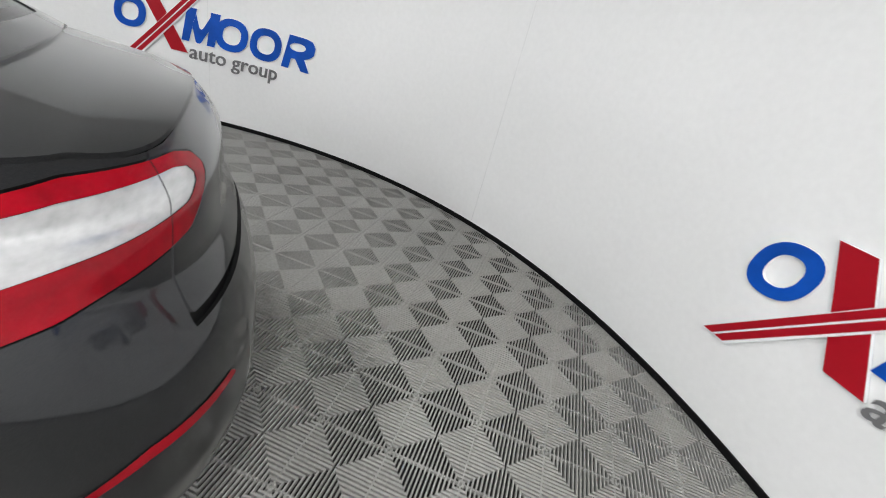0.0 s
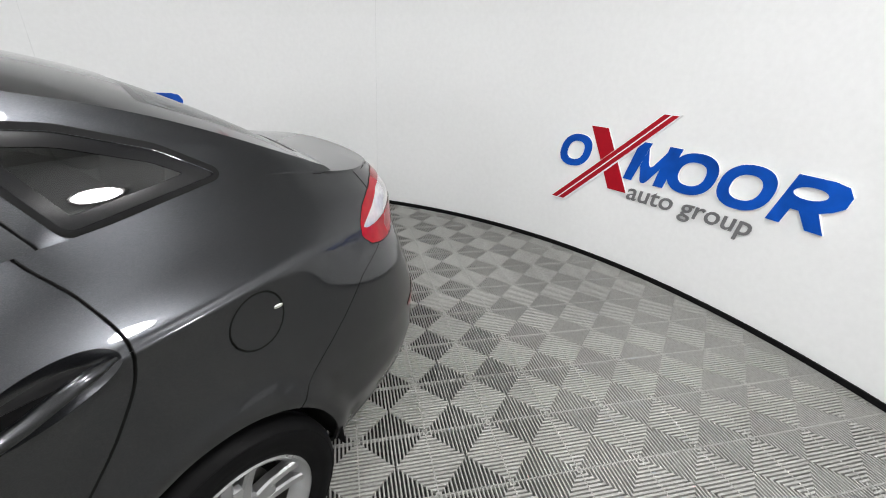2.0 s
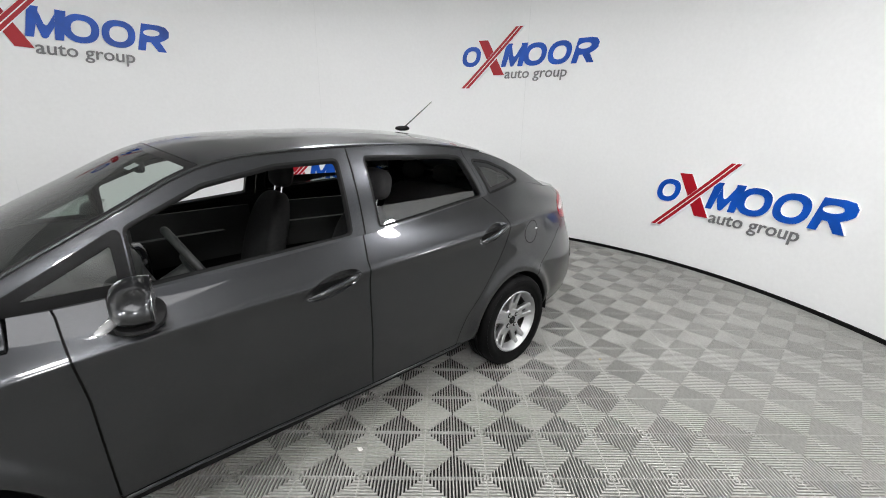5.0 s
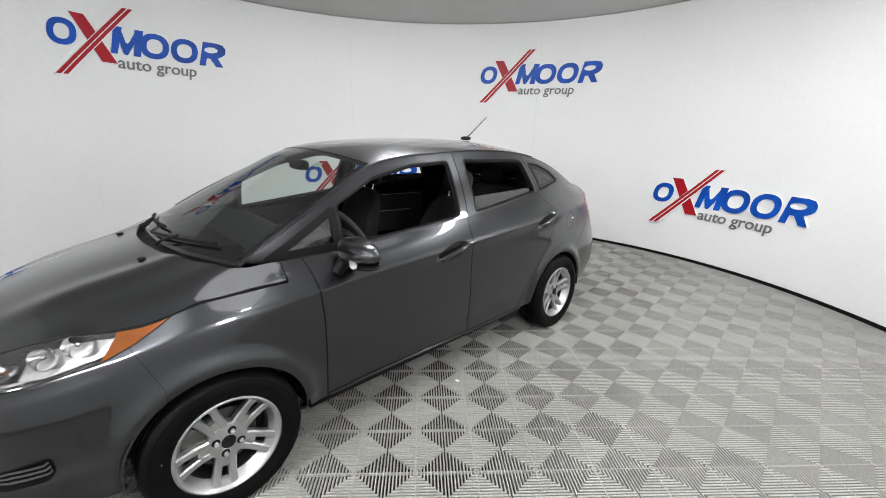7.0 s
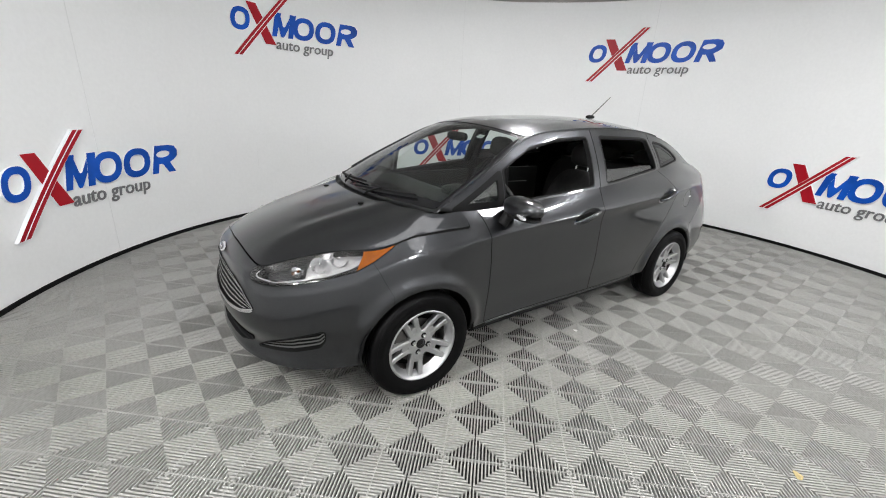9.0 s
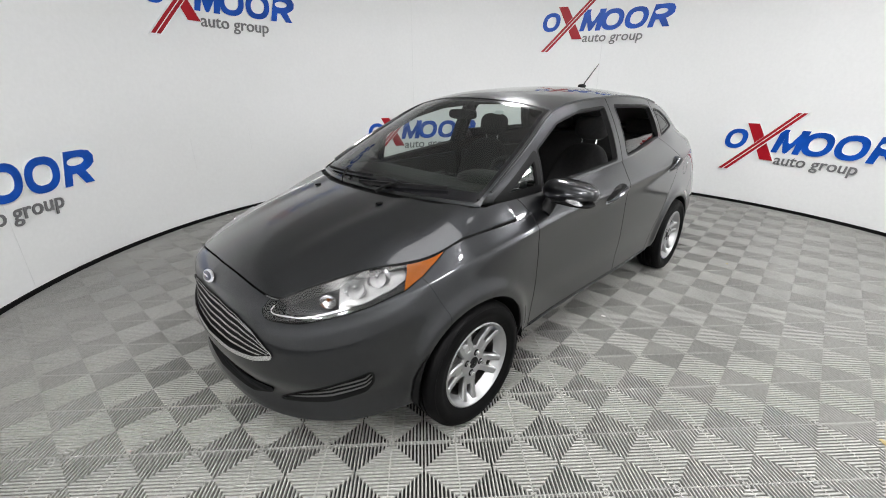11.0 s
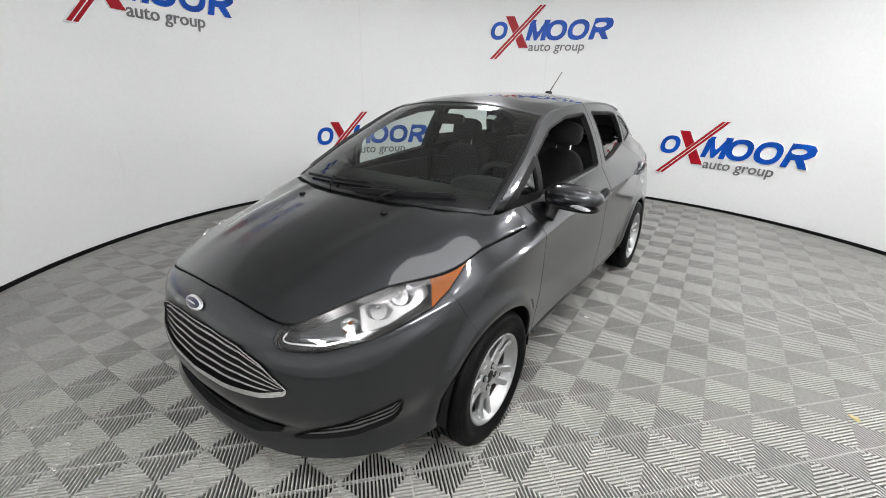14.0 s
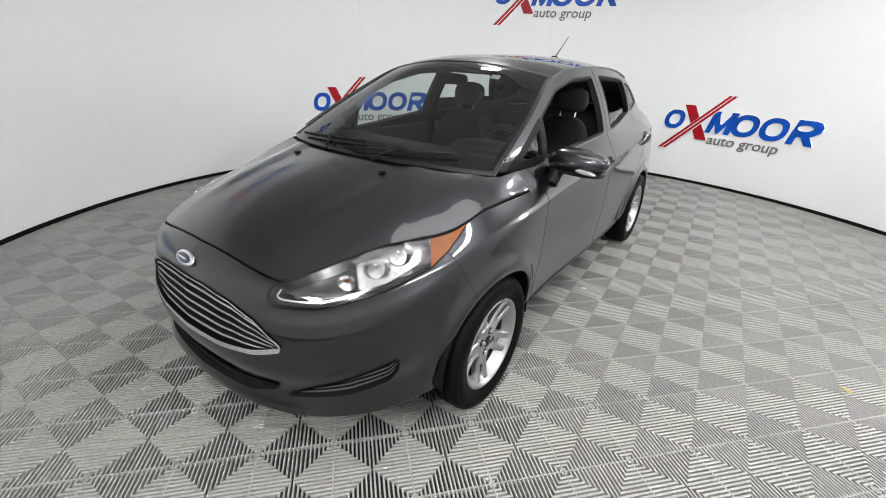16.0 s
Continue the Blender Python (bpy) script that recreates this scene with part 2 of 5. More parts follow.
for degrees, z0 in ((-26.28, 0.436), (-65.25, 1.983), (-104.93, 0.436), (-145.21, 1.983), (175.41, 0.436)):
    wall_sign(degrees, z0)


# ---- joints of the wall panels, and two short cracks ----
M_SEAM = noisy(material("grey wall line", (0.73, 0.74, 0.74), 0.6), 40, 0.08)
for a, z0, z1, half in ((-158.0, 0.05, 3.09, 0.0035), (-116.0, 0.05, 3.09, 0.003), (-40.0, 0.05, 3.09, 0.003), (-68.0, 0.6, 0.95, 0.0015), (-79.0, 0.75, 1.0, 0.0015)):
    w = half / RADIUS
    v, f = ring_wall(RADIUS - 0.0016, RADIUS + 0.01, z0, z1, 2, radians(a) - w, radians(a) + w)
    part("wall_line", mesh_of("wall_line", v, f, M_SEAM), None, wall, "faint upright line in the wall")


# ---- the car: a skin lofted through feature lines, cut into panels ----
def spline(ts, vs):
    """Natural cubic spline through vs at ts, as a function of an array."""
    ts, vs = np.array(ts, float), np.array(vs, float)
    n = len(ts)
    h = np.diff(ts)
    a, b = np.zeros((n, n)), np.zeros(n)
    a[0, 0] = a[-1, -1] = 1
    for i in range(1, n - 1):
        a[i, i - 1], a[i, i], a[i, i + 1] = h[i - 1], 2 * (h[i - 1] + h[i]), h[i]
        b[i] = 6 * ((vs[i + 1] - vs[i]) / h[i] - (vs[i] - vs[i - 1]) / h[i - 1])
    m = np.linalg.solve(a, b)

    def at(t):
        t = np.clip(np.asarray(t, float), ts[0], ts[-1])
        i = np.clip(np.searchsorted(ts, t) - 1, 0, n - 2)
        d, e = t - ts[i], ts[i + 1] - t
        return (m[i] * e**3 + m[i + 1] * d**3) / (6 * h[i]) + (vs[i] / h[i] - m[i] * h[i] / 6) * e + (vs[i + 1] / h[i] - m[i + 1] * h[i] / 6) * d

    return at


def steady(ts, vs):
    """Monotone cubic interpolation: no overshoot between the points."""
    ts, vs = np.array(ts, float), np.array(vs, float)
    h, d = np.diff(ts), np.diff(vs) / np.diff(ts)
    m = np.r_[d[0], (d[:-1] + d[1:]) / 2, d[-1]]
    for i in range(1, len(ts) - 1):
        m[i] = 0 if d[i - 1] * d[i] <= 0 else 2 * d[i - 1] * d[i] / (d[i - 1] + d[i])

    def at(t):
        t = np.clip(np.asarray(t, float), ts[0], ts[-1])
        i = np.clip(np.searchsorted(ts, t) - 1, 0, len(ts) - 2)
        x = (t - ts[i]) / h[i]
        return vs[i] * (1 + 2 * x) * (1 - x) ** 2 + h[i] * m[i] * x * (1 - x) ** 2 + vs[i + 1] * x * x * (3 - 2 * x) + h[i] * m[i + 1] * x * x * (x - 1)

    return at


class Sheet:
    """Points, unit normals and two working coordinates per point, and faces: a piece of skin that can be cut."""

    def __init__(self, p, n, w, faces):
        self.p, self.n, self.w, self.faces = p, n, w, faces

    def cut(self, g):
        """Keeps where g (one value per point) is below zero, cutting faces along the line g = 0."""
        g = np.asarray(g(self) if callable(g) else g, float)
        keep, faces, extra, made = g < 0, [], [], {}
        base = len(self.p)

        def between(i, j):
            key = (min(i, j), max(i, j))
            if key not in made:
                t = g[i] / (g[i] - g[j])
                made[key] = base + len(extra)
                extra.append(np.r_[self.p[i] + t * (self.p[j] - self.p[i]), self.n[i] + t * (self.n[j] - self.n[i]), self.w[i] + t * (self.w[j] - self.w[i])])
            return made[key]

        for f in self.faces:
            k = [keep[i] for i in f]
            if all(k):
                faces.append(f)
            elif any(k):
                out = []
                for a in range(len(f)):
                    i, j = f[a], f[(a + 1) % len(f)]
                    if keep[i]:
                        out.append(i)
                    if keep[i] != keep[j]:
                        out.append(between(i, j))
                if len(out) > 2:
                    faces.append(tuple(out))
        p, n, w = self.p, self.n, self.w
        if extra:
            e = np.array(extra)
            p, n, w = np.r_[p, e[:, :3]], np.r_[n, e[:, 3:6]], np.r_[w, e[:, 6:]]
        used = np.unique([i for f in faces for i in f]).astype(int) if faces else np.array([], int)
        back = np.zeros(len(p), int)
        back[used] = np.arange(len(used))
        n = n[used] / np.maximum(np.linalg.norm(n[used], axis=1, keepdims=True), 1e-9)
        return Sheet(p[used], n, w[used], [tuple(back[list(f)]) for f in faces])

    def moved(self, d):
        return Sheet(self.p + d * self.n, self.n, self.w, self.faces)

    def mirrored(self):
        s = np.array([1, -1, 1])
        return Sheet(self.p * s, self.n * s, self.w * np.array([-1, 1]), [tuple(reversed(f)) for f in self.faces])

    def join(self, other):
        k = len(self.p)
        return Sheet(np.r_[self.p, other.p], np.r_[self.n, other.n], np.r_[self.w, other.w], self.faces + [tuple(i + k for i in f) for f in other.faces])

    def mesh(self, name, mat, lip=0.012, edge_mat=None):
        """Mesh data with the open edges folded inwards by lip."""
        p, n, faces = self.p, self.n, list(self.faces)
        if lip:
            count, order = {}, {}
            for f in faces:
                for a in range(len(f)):
                    e = (f[a], f[(a + 1) % len(f)])
                    key = (min(e), max(e))
                    count[key] = count.get(key, 0) + 1
                    order[key] = e
            edge = [order[k] for k, c in count.items() if c == 1 and (abs(p[k[0]][1]) > 1e-5 or abs(p[k[1]][1]) > 1e-5)]
            ids = {i: len(p) + k for k, i in enumerate(dict.fromkeys(i for e in edge for i in e))}
            at = np.array(list(ids), int)
            if len(at):
                # a small round first, then the fold
                more = p[at] - lip * n[at]
                faces += [(j, i, ids[i], ids[j]) for i, j in edge]
                p, n = np.r_[p, more], np.r_[n, n[at]]
        me = mesh_of(name, p, faces, (mat, edge_mat or M_BLACK), True, n)
        me.polygons.foreach_set("material_index", [0] * len(self.faces) + [1] * (len(faces) - len(self.faces)))
        return me


def grid_sheet(p, w, flip=False):
    """A sheet from arrays of points (rows, columns, 3) and working coordinates (rows, columns, 2)."""
    r, c = p.shape[:2]
    du, dv = np.gradient(p, axis=1), np.gradient(p, axis=0)
    n = np.cross(du, dv)
    n /= np.maximum(np.linalg.norm(n, axis=2, keepdims=True), 1e-9)
    idx = np.arange(r * c).reshape(r, c)
    q = np.stack([idx[:-1, :-1], idx[:-1, 1:], idx[1:, 1:], idx[1:, :-1]], -1).reshape(-1, 4)
    if flip:
        n, q = -n, q[:, ::-1]
    return Sheet(p.reshape(-1, 3), n.reshape(-1, 3), w.reshape(-1, 2), [tuple(f) for f in q.tolist()])


def inside(poly, r=0.0):
    """Signed distance to a polygon in the plane of (a, b), negative inside; r rounds the corners."""
    poly = np.array(poly, float)
    if r:
        c = poly.mean(0)
        out = []
        for i in range(len(poly)):
            a, b, d = poly[i - 1], poly[i], poly[(i + 1) % len(poly)]
            ua, ud = (a - b) / np.linalg.norm(a - b), (d - b) / np.linalg.norm(d - b)
            ra, rd = min(r, np.linalg.norm(a - b) * 0.45), min(r, np.linalg.norm(d - b) * 0.45)
            for t in np.linspace(0, 1, 7):
                out.append((1 - t) ** 2 * (b + ua * ra) + 2 * t * (1 - t) * b + t * t * (b + ud * rd))
        poly = np.array(out)

    def g(a, b):
        q = np.stack([a, b], -1)
        best, odd = np.full(len(q), 1e9), np.zeros(len(q), bool)
        for i in range(len(poly)):
            s, e = poly[i - 1], poly[i]
            d = e - s
            t = np.clip(((q - s) @ d) / max(d @ d, 1e-12), 0, 1)
            best = np.minimum(best, np.hypot(*(q - s - t[:, None] * d).T))
            hit = (s[1] > q[:, 1]) != (e[1] > q[:, 1])
            x = s[0] + (q[:, 1] - s[1]) / (d[1] if abs(d[1]) > 1e-12 else 1e-12) * d[0]
            odd ^= hit & (q[:, 0] < x)
        return np.where(odd, -best, best)

    return g


# plan of the widest outline, from the middle of the nose round the left side to the middle of the tail
PLAN_X = [3.33, 3.315, 3.25, 3.05, 2.80, 2.49, 2.00, 1.10, 0.40, 0.00, -0.40, -0.70, -0.92, -1.05, -1.085]
PLAN_Y = [0.0, 0.22, 0.45, 0.68, 0.775, 0.825, 0.815, 0.83, 0.83, 0.82, 0.785, 0.725, 0.60, 0.36, 0.0]
_d = np.r_[0, np.cumsum(np.hypot(np.diff(PLAN_X), np.diff(PLAN_Y)))]
_fx, _fy = spline(_d, PLAN_X), spline(_d, PLAN_Y)
_t = np.linspace(0, _d[-1], 600)
ARC = np.r_[0, np.cumsum(np.hypot(np.diff(_fx(_t)), np.diff(_fy(_t))))]
LENGTH = ARC[-1]
plan_x, plan_y = (lambda s: np.interp(s, ARC, _fx(_t))), (lambda s: np.interp(s, ARC, _fy(_t)))


def arc_at_x(x):
    """How far along the outline the side lies at x (for the flanks)."""
    return float(np.interp(-x, -_fx(_t), ARC))


# stations along the outline and the feature lines on them: height, and inset from the outline
STATION = [0.0, 0.43] + [arc_at_x(x) for x in (3.0, 2.75, 2.49, 2.05, 1.05, 0.2, -0.3, -0.62, -0.92)] + [LENGTH - 0.36, LENGTH]
LINES = [
    ([.235, .235, .23, .22, .20, .19, .19, .19, .20, .24, .27, .27, .27], [.10, .10, .09, .08, .08, .18, .18, .18, .09, .10, .12, .12, .12]),
    ([.268, .268, .268, .27, .28, .286, .291, .296, .29, .31, .33, .33, .33], [.012, .012, .010, .014, .03, .052, .054, .054, .03, .03, .02, .02, .02]),
    ([.285, .285, .285, .285, .295, .300, .305, .310, .305, .325, .345, .345, .345], [.014, .014, .012, .016, .028, .050, .052, .052, .028, .028, .018, .018, .018]),
    ([.35, .35, .36, .38, .40, .40, .40, .40, .42, .43, .44, .44, .44], [.035, .030, .022, .012, .0, .038, .045, .042, .005, .0, .0, .0, .0]),
    ([.45, .45, .47, .50, .55, .56, .57, .58, .58, .56, .55, .55, .55], [.0, .0, .0, .0, .0, .021, .029, .029, .006, .0, .0, .0, .0]),
    ([.56, .57, .60, .63, .70, .76, .82, .86, .86, .78, .66, .65, .65], [.015, .015, .01, .012, .010, .016, .025, .027, .035, .03, .02, .015, .015]),
    ([.66, .66, .70, .74, .80, .835, .895, .935, .95, .93, .86, .84, .84], [.03, .03, .03, .035, .025, .012, .011, .015, .045, .07, .085, .08, .08]),
    ([.678, .678, .718, .758, .820, .855, .915, .955, .970, .950, .880, .860, .860], [.033, .033, .036, .042, .034, .020, .018, .023, .053, .077, .088, .083, .083]),
    ([.72, .715, .76, .81, .885, .915, .980, 1.03, 1.05, 1.03, .98, .97, .97], [.04, .05, .085, .10, .095, .068, .060, .10, .135, .125, .10, .09, .09]),
    ([.83, .82, .86, .91, .985, .968, 1.035, 1.10, 1.14, 1.10, 1.10, 1.10, 1.10], [.13, .15, .21, .22, .20, .135, .10, .19, .22, .22, .22, .18, .16]),
]


def arc_at_y(y, tail=False):
    h = len(_t) // 3
    return float(np.interp(-y, -_fy(_t)[-h:], ARC[-h:])) if tail else float(np.interp(y, _fy(_t)[: h // 2], ARC[: h // 2]))


sx, sy = arc_at_x, arc_at_y
HEADLAMP = [(sy(.405), .706), (sy(.415), .735), (sy(.445), .80), (sx(3.05), .95), (sx(2.65), .95), (sx(2.600), .868),
            (sx(2.66), .832), (sx(2.74), .790), (sx(2.83), .755), (sx(2.98), .727), (sx(3.10), .705), (sx(3.19), .680), (sy(.44), .676), (sy(.415), .685)]


def flank_rows(s):
    zs = np.array([steady(STATION, z)(s) for z, _ in LINES])
    ds = np.array([steady(STATION, d)(s) for _, d in LINES])
    return zs, ds


def skin(s0, s1, step=0.012, fine=90):
    s = np.linspace(s0, s1, max(8, int((s1 - s0) / step)))
    zs, ds = flank_rows(s)
    x, y = plan_x(s), plan_y(s)
    tx, ty = np.gradient(x, s), np.gradient(y, s)
    ln = np.hypot(tx, ty)
    # outward normal: to the left of the way along the outline
    nx, ny = ty / ln, -tx / ln
    v = np.linspace(0, len(LINES) - 1, fine)
    p = np.zeros((fine, len(s), 3))
    k = np.arange(len(LINES))
    for i in range(len(s)):
        z, d = steady(k, zs[:, i])(v), steady(k, ds[:, i])(v)
        p[:, i] = np.stack([x[i] - d * nx[i], np.maximum(y[i] - d * ny[i], 0), z], -1)
    w = np.stack([np.broadcast_to(s, (fine, len(s))), p[..., 2]], -1)
    if s0 < sx(2.5):
        # the lamps lie in a shallow hollow of the skin
        g = inside(HEADLAMP, .012)(w[..., 0].ravel(), w[..., 1].ravel()).reshape(w.shape[:2])
        hollow = 0.019 * np.clip(1 - np.maximum(g, 0) / 0.050, 0, 1) ** 1.1 * np.clip((p[..., 0] - 2.72) / 0.16, 0, 1) * np.clip((hood_at(p[..., 0], p[..., 1]) - p[..., 2] - 0.01) / 0.06, 0, 1)
        p[..., 0] -= hollow * nx
        p[..., 1] = np.maximum(p[..., 1] - hollow * ny, 0)
    # wheel arches swell a little
    for wx in (0.0, 2.489):
        r = np.hypot(p[..., 0] - wx, p[..., 2] - 0.297)
        p[..., 1] += 0.020 * np.exp(-(((r - 0.360) / 0.040) ** 2)) * np.clip((p[..., 2] - 0.25) / 0.1, 0, 1) * (p[..., 1] > 0.55)
    # under the hood and the trunk lid the skin runs out flush with them
    for k, (f, on_it) in enumerate(((hood_at, p[..., 0] > 2.2), (boot_at, p[..., 0] < -0.3))):
        over = p[..., 2] - (f(p[..., 0], p[..., 1]) - 0.0008) - (0.3 * np.clip(p[..., 0] + 0.55, 0, 1) if k else 0)
        soft = 0.006
        low = p[..., 2] - soft * np.log1p(np.exp(np.clip(over / soft, -40, 40)))
        p[..., 2] = np.where(on_it, low, p[..., 2])
    sh = grid_sheet(p, w)
    side = (sh.n[:, 0] * (sh.p[:, 0] - 1.1) / 2.2 + sh.n[:, 1] * sh.p[:, 1]).mean()
    if side < 0:
        sh = grid_sheet(p, w, True)
    if s0 == 0 or s1 == LENGTH:
        mid = np.abs(sh.p[:, 1]) < 1e-4
        sh.n[mid, 1] = 0
    return sh


# hood, trunk lid and roof
hood_z = spline([2.20, 2.40, 2.60, 2.80, 3.00, 3.15, 3.25, 3.34], [1.035, 1.015, .982, .940, .884, .826, .772, .715])
hood_k = spline([2.2, 2.4, 2.6, 2.8, 3.0, 3.2, 3.34], [.05, .08, .19, .25, .31, .40, .44])
boot_z = spline([-1.09, -1.03, -0.95, -0.85, -0.70, -0.50], [1.050, 1.082, 1.088, 1.092, 1.108, 1.14])


def hood_at(x, y):
    ridge = 0.010 * np.exp(-(((np.abs(y) - 0.34 - 0.10 * (2.9 - x)) / 0.06) ** 2)) * np.clip((3.2 - x) / 0.3, 0, 1)
    return hood_z(x) - hood_k(x) * y * y + ridge


def boot_at(x, y):
    return boot_z(x) - (0.10 + 0.25 * np.clip((-x - 0.8) / 0.28, 0, 1)) * y * y


def field(f, x0, x1, half, step=0.012):
    x = np.linspace(x0, x1, int((x1 - x0) / step) + 1)
    y = np.linspace(-half, half, 2 * int(half / step) + 1)
    gx, gy = np.meshgrid(x, y)
    p = np.stack([gx, gy, f(gx, gy)], -1)
    return grid_sheet(p, np.stack([gx, gy], -1))


RAIL_X = [2.34, 2.10, 1.86, 1.64, 1.30, 0.90, 0.50, 0.20, -0.10, -0.35, -0.62]
rail_y = spline([-x for x in RAIL_X], [.665, .640, .600, .552, .545, .548, .545, .535, .532, .530, .505])
rail_z = spline([-x for x in RAIL_X], [.985, 1.115, 1.235, 1.338, 1.395, 1.412, 1.402, 1.370, 1.300, 1.205, 1.091])
crown_z = steady([-x for x in RAIL_X], [.015, .030, .045, .060, .065, .064, .064, .062, .058, .04, .012])
crown_x = steady([-x for x in RAIL_X], [.17, .15, .13, .11, .05, .0, -.02, -.04, -.06, -.07, -.06])


def top_sheet(x0, x1, step=0.012, inset=0.0):
    """Windscreen, roof and rear window lie on one sheet, between the two rails."""
    xs = np.linspace(x1, x0, int((x1 - x0) / step) + 1)
    q = np.linspace(-1, 1, 101)
    ry, rz = rail_y(-xs), rail_z(-xs)
    p = np.zeros((len(q), len(xs), 3))
    bow = 1 - np.abs(q[:, None]) ** 2.2
    p[..., 0] = xs + crown_x(-xs) * bow
    p[..., 1] = q[:, None] * ry
    p[..., 2] = rz + crown_z(-xs) * bow - inset
    w = np.stack([np.broadcast_to(xs, p.shape[:2]), p[..., 1] * 1.0], -1)
    sh = grid_sheet(p, w)
    return sh if sh.n[:, 2].mean() > 0 else grid_sheet(p, w, True)


def belt(x):
    """The top edge of the flank at x: y and z."""
    s = np.array([arc_at_x(v) for v in np.atleast_1d(x)])
    zs, ds = flank_rows(s)
    xx, yy = plan_x(s), plan_y(s)
    return yy - ds[-1], zs[-1]


def side_glass_sheet(x0=-0.6, x1=2.32, step=0.01, rows=44):
    xs = np.linspace(x1, x0, int((x1 - x0) / step) + 1)
    yb, zb = belt(xs)
    yr, zr = rail_y(-xs), rail_z(-xs)
    w = np.linspace(0, 1, rows)[:, None]
    p = np.zeros((rows, len(xs), 3))
    p[..., 0] = xs
    p[..., 1] = yb + (yr - yb) * w + 0.018 * 4 * w * (1 - w) * np.clip((zr - zb) / 0.3, 0, 1)
    p[..., 2] = zb + (zr - zb) * w
    sh = grid_sheet(p, p[..., [0, 2]])
    return sh if sh.n[:, 1].mean() > 0 else grid_sheet(p, p[..., [0, 2]], True)


# ---- car materials ----
def glass_material(name, tint, ior=1.75, rough=0.0):
    """Thin glass: clear along the sight line, with a Fresnel gloss on top."""
    m = bpy.data.materials.new(name)
    m.use_nodes = True
    t = m.node_tree
    t.nodes.clear()
    out, mix = t.nodes.new("ShaderNodeOutputMaterial"), t.nodes.new("ShaderNodeMixShader")
    fr, tr, gl = t.nodes.new("ShaderNodeFresnel"), t.nodes.new("ShaderNodeBsdfTransparent"), t.nodes.new("ShaderNodeBsdfGlossy")
    fr.inputs["IOR"].default_value = ior
    tr.inputs["Color"].default_value = (*tint, 1)
    gl.inputs["Roughness"].default_value = rough
    t.links.new(fr.outputs[0], mix.inputs[0])
    t.links.new(tr.outputs[0], mix.inputs[1])
    t.links.new(gl.outputs[0], mix.inputs[2])
    t.links.new(mix.outputs[0], out.inputs[0])
    return m


def paint_material():
    m = material("dark grey metallic paint", (0.036, 0.0377, 0.0414), 0.30, 1.0, 1.0)
    t = m.node_tree
    n, b = t.nodes, t.nodes["Principled BSDF"]
    co, vo, mr = n.new("ShaderNodeTexCoord"), n.new("ShaderNodeTexVoronoi"), n.new("ShaderNodeMapRange")
    vo.inputs["Scale"].default_value = 900
    t.links.new(co.outputs["Object"], vo.inputs["Vector"])
    mr.inputs["To Min"].default_value, mr.inputs["To Max"].default_value = 0.70, 1.45
    t.links.new(vo.outputs["Distance"], mr.inputs["Value"])
    mul = n.new("ShaderNodeVectorMath")
    mul.operation = "SCALE"
    mul.inputs[0].default_value = (0.036, 0.0377, 0.0414)
    t.links.new(mr.outputs[0], mul.inputs["Scale"])
    t.links.new(mul.outputs[0], b.inputs["Base Color"])
    wide, rr = n.new("ShaderNodeTexNoise"), n.new("ShaderNodeMapRange")
    wide.inputs["Scale"].default_value = 6
    t.links.new(co.outputs["Object"], wide.inputs["Vector"])
    rr.inputs["To Min"].default_value, rr.inputs["To Max"].default_value = 0.015, 0.05
    t.links.new(wide.outputs["Fac"], rr.inputs["Value"])
    t.links.new(rr.outputs[0], b.inputs["Coat Roughness"])
    return m


M_PAINT = paint_material()
M_BLACK = noisy(material("black plastic", (0.006, 0.006, 0.0063), 0.55, spec=0.12), 80, 0.2, 0.1)
M_GLOSSBLACK = material("gloss black plastic", (0.006, 0.006, 0.007), 0.18, 0, 0.1, 0.25)
M_TYRE = noisy(material("tyre rubber", (0.0035, 0.0035, 0.0037), 0.55, spec=0.07), 60, 0.25, 0.12, 0.0003)
M_ALLOY = noisy(material("silver alloy", (0.46, 0.465, 0.47), 0.32, 0.9), 50, 0.05, 0.06)
M_CHROME = material("chrome", (0.92, 0.92, 0.93), 0.2, 1.0)
M_CHROMEDULL = noisy(material("dull chrome", (0.76, 0.76, 0.77), 0.24, 0.72), 25, 0.12, 0.1, 0.003)
M_HOUSING = noisy(material("dark lamp housing", (0.035, 0.036, 0.038), 0.25, 0.6), 20, 0.2, 0.1)
# darkened so that the gaps between the wheel spokes look shaded
M_STEEL = noisy(material("brake steel", (0.12, 0.115, 0.11), 0.45, 0.9), 40, 0.2, 0.1)
M_SCREEN = glass_material("windscreen glass", (0.62, 0.70, 0.66))
M_SIDEGLASS = glass_material("side glass", (0.50, 0.56, 0.53), 2.1)
M_DARKGLASS = glass_material("dark tinted glass", (0.10, 0.12, 0.11))
M_LENS = glass_material("clear lamp lens", (0.93, 0.93, 0.93))
M_AMBER = noisy(material("amber reflector", (0.15, 0.040, 0.003), 0.2, 0.0, 0.4, 0.2), 14, 0.25, 0.05, 0.0008)
M_REDLENS = noisy(material("red lamp lens", (0.25, 0.0015, 0.008), 0.12, 0, 0.2, 0.2), 30, 0.25, second=9)
M_WHITELENS = noisy(material("white ribbed lamp lens", (0.60, 0.60, 0.61), 0.12, 0.5, 1.0), 70, 0.22, 0.0, 0.0006, stretch=(1, 0.15, 1))
M_CLOTH = noisy(material("charcoal seat cloth", (0.030, 0.030, 0.031), 0.95, spec=0.2), 45, 0.2)
M_DASH = noisy(material("dark dashboard plastic", (0.026, 0.0275, 0.027), 0.55, spec=0.3), 60, 0.12, 0.05)
M_HEAD = noisy(material("grey headliner", (0.30, 0.30, 0.29), 0.95), 20, 0.06)
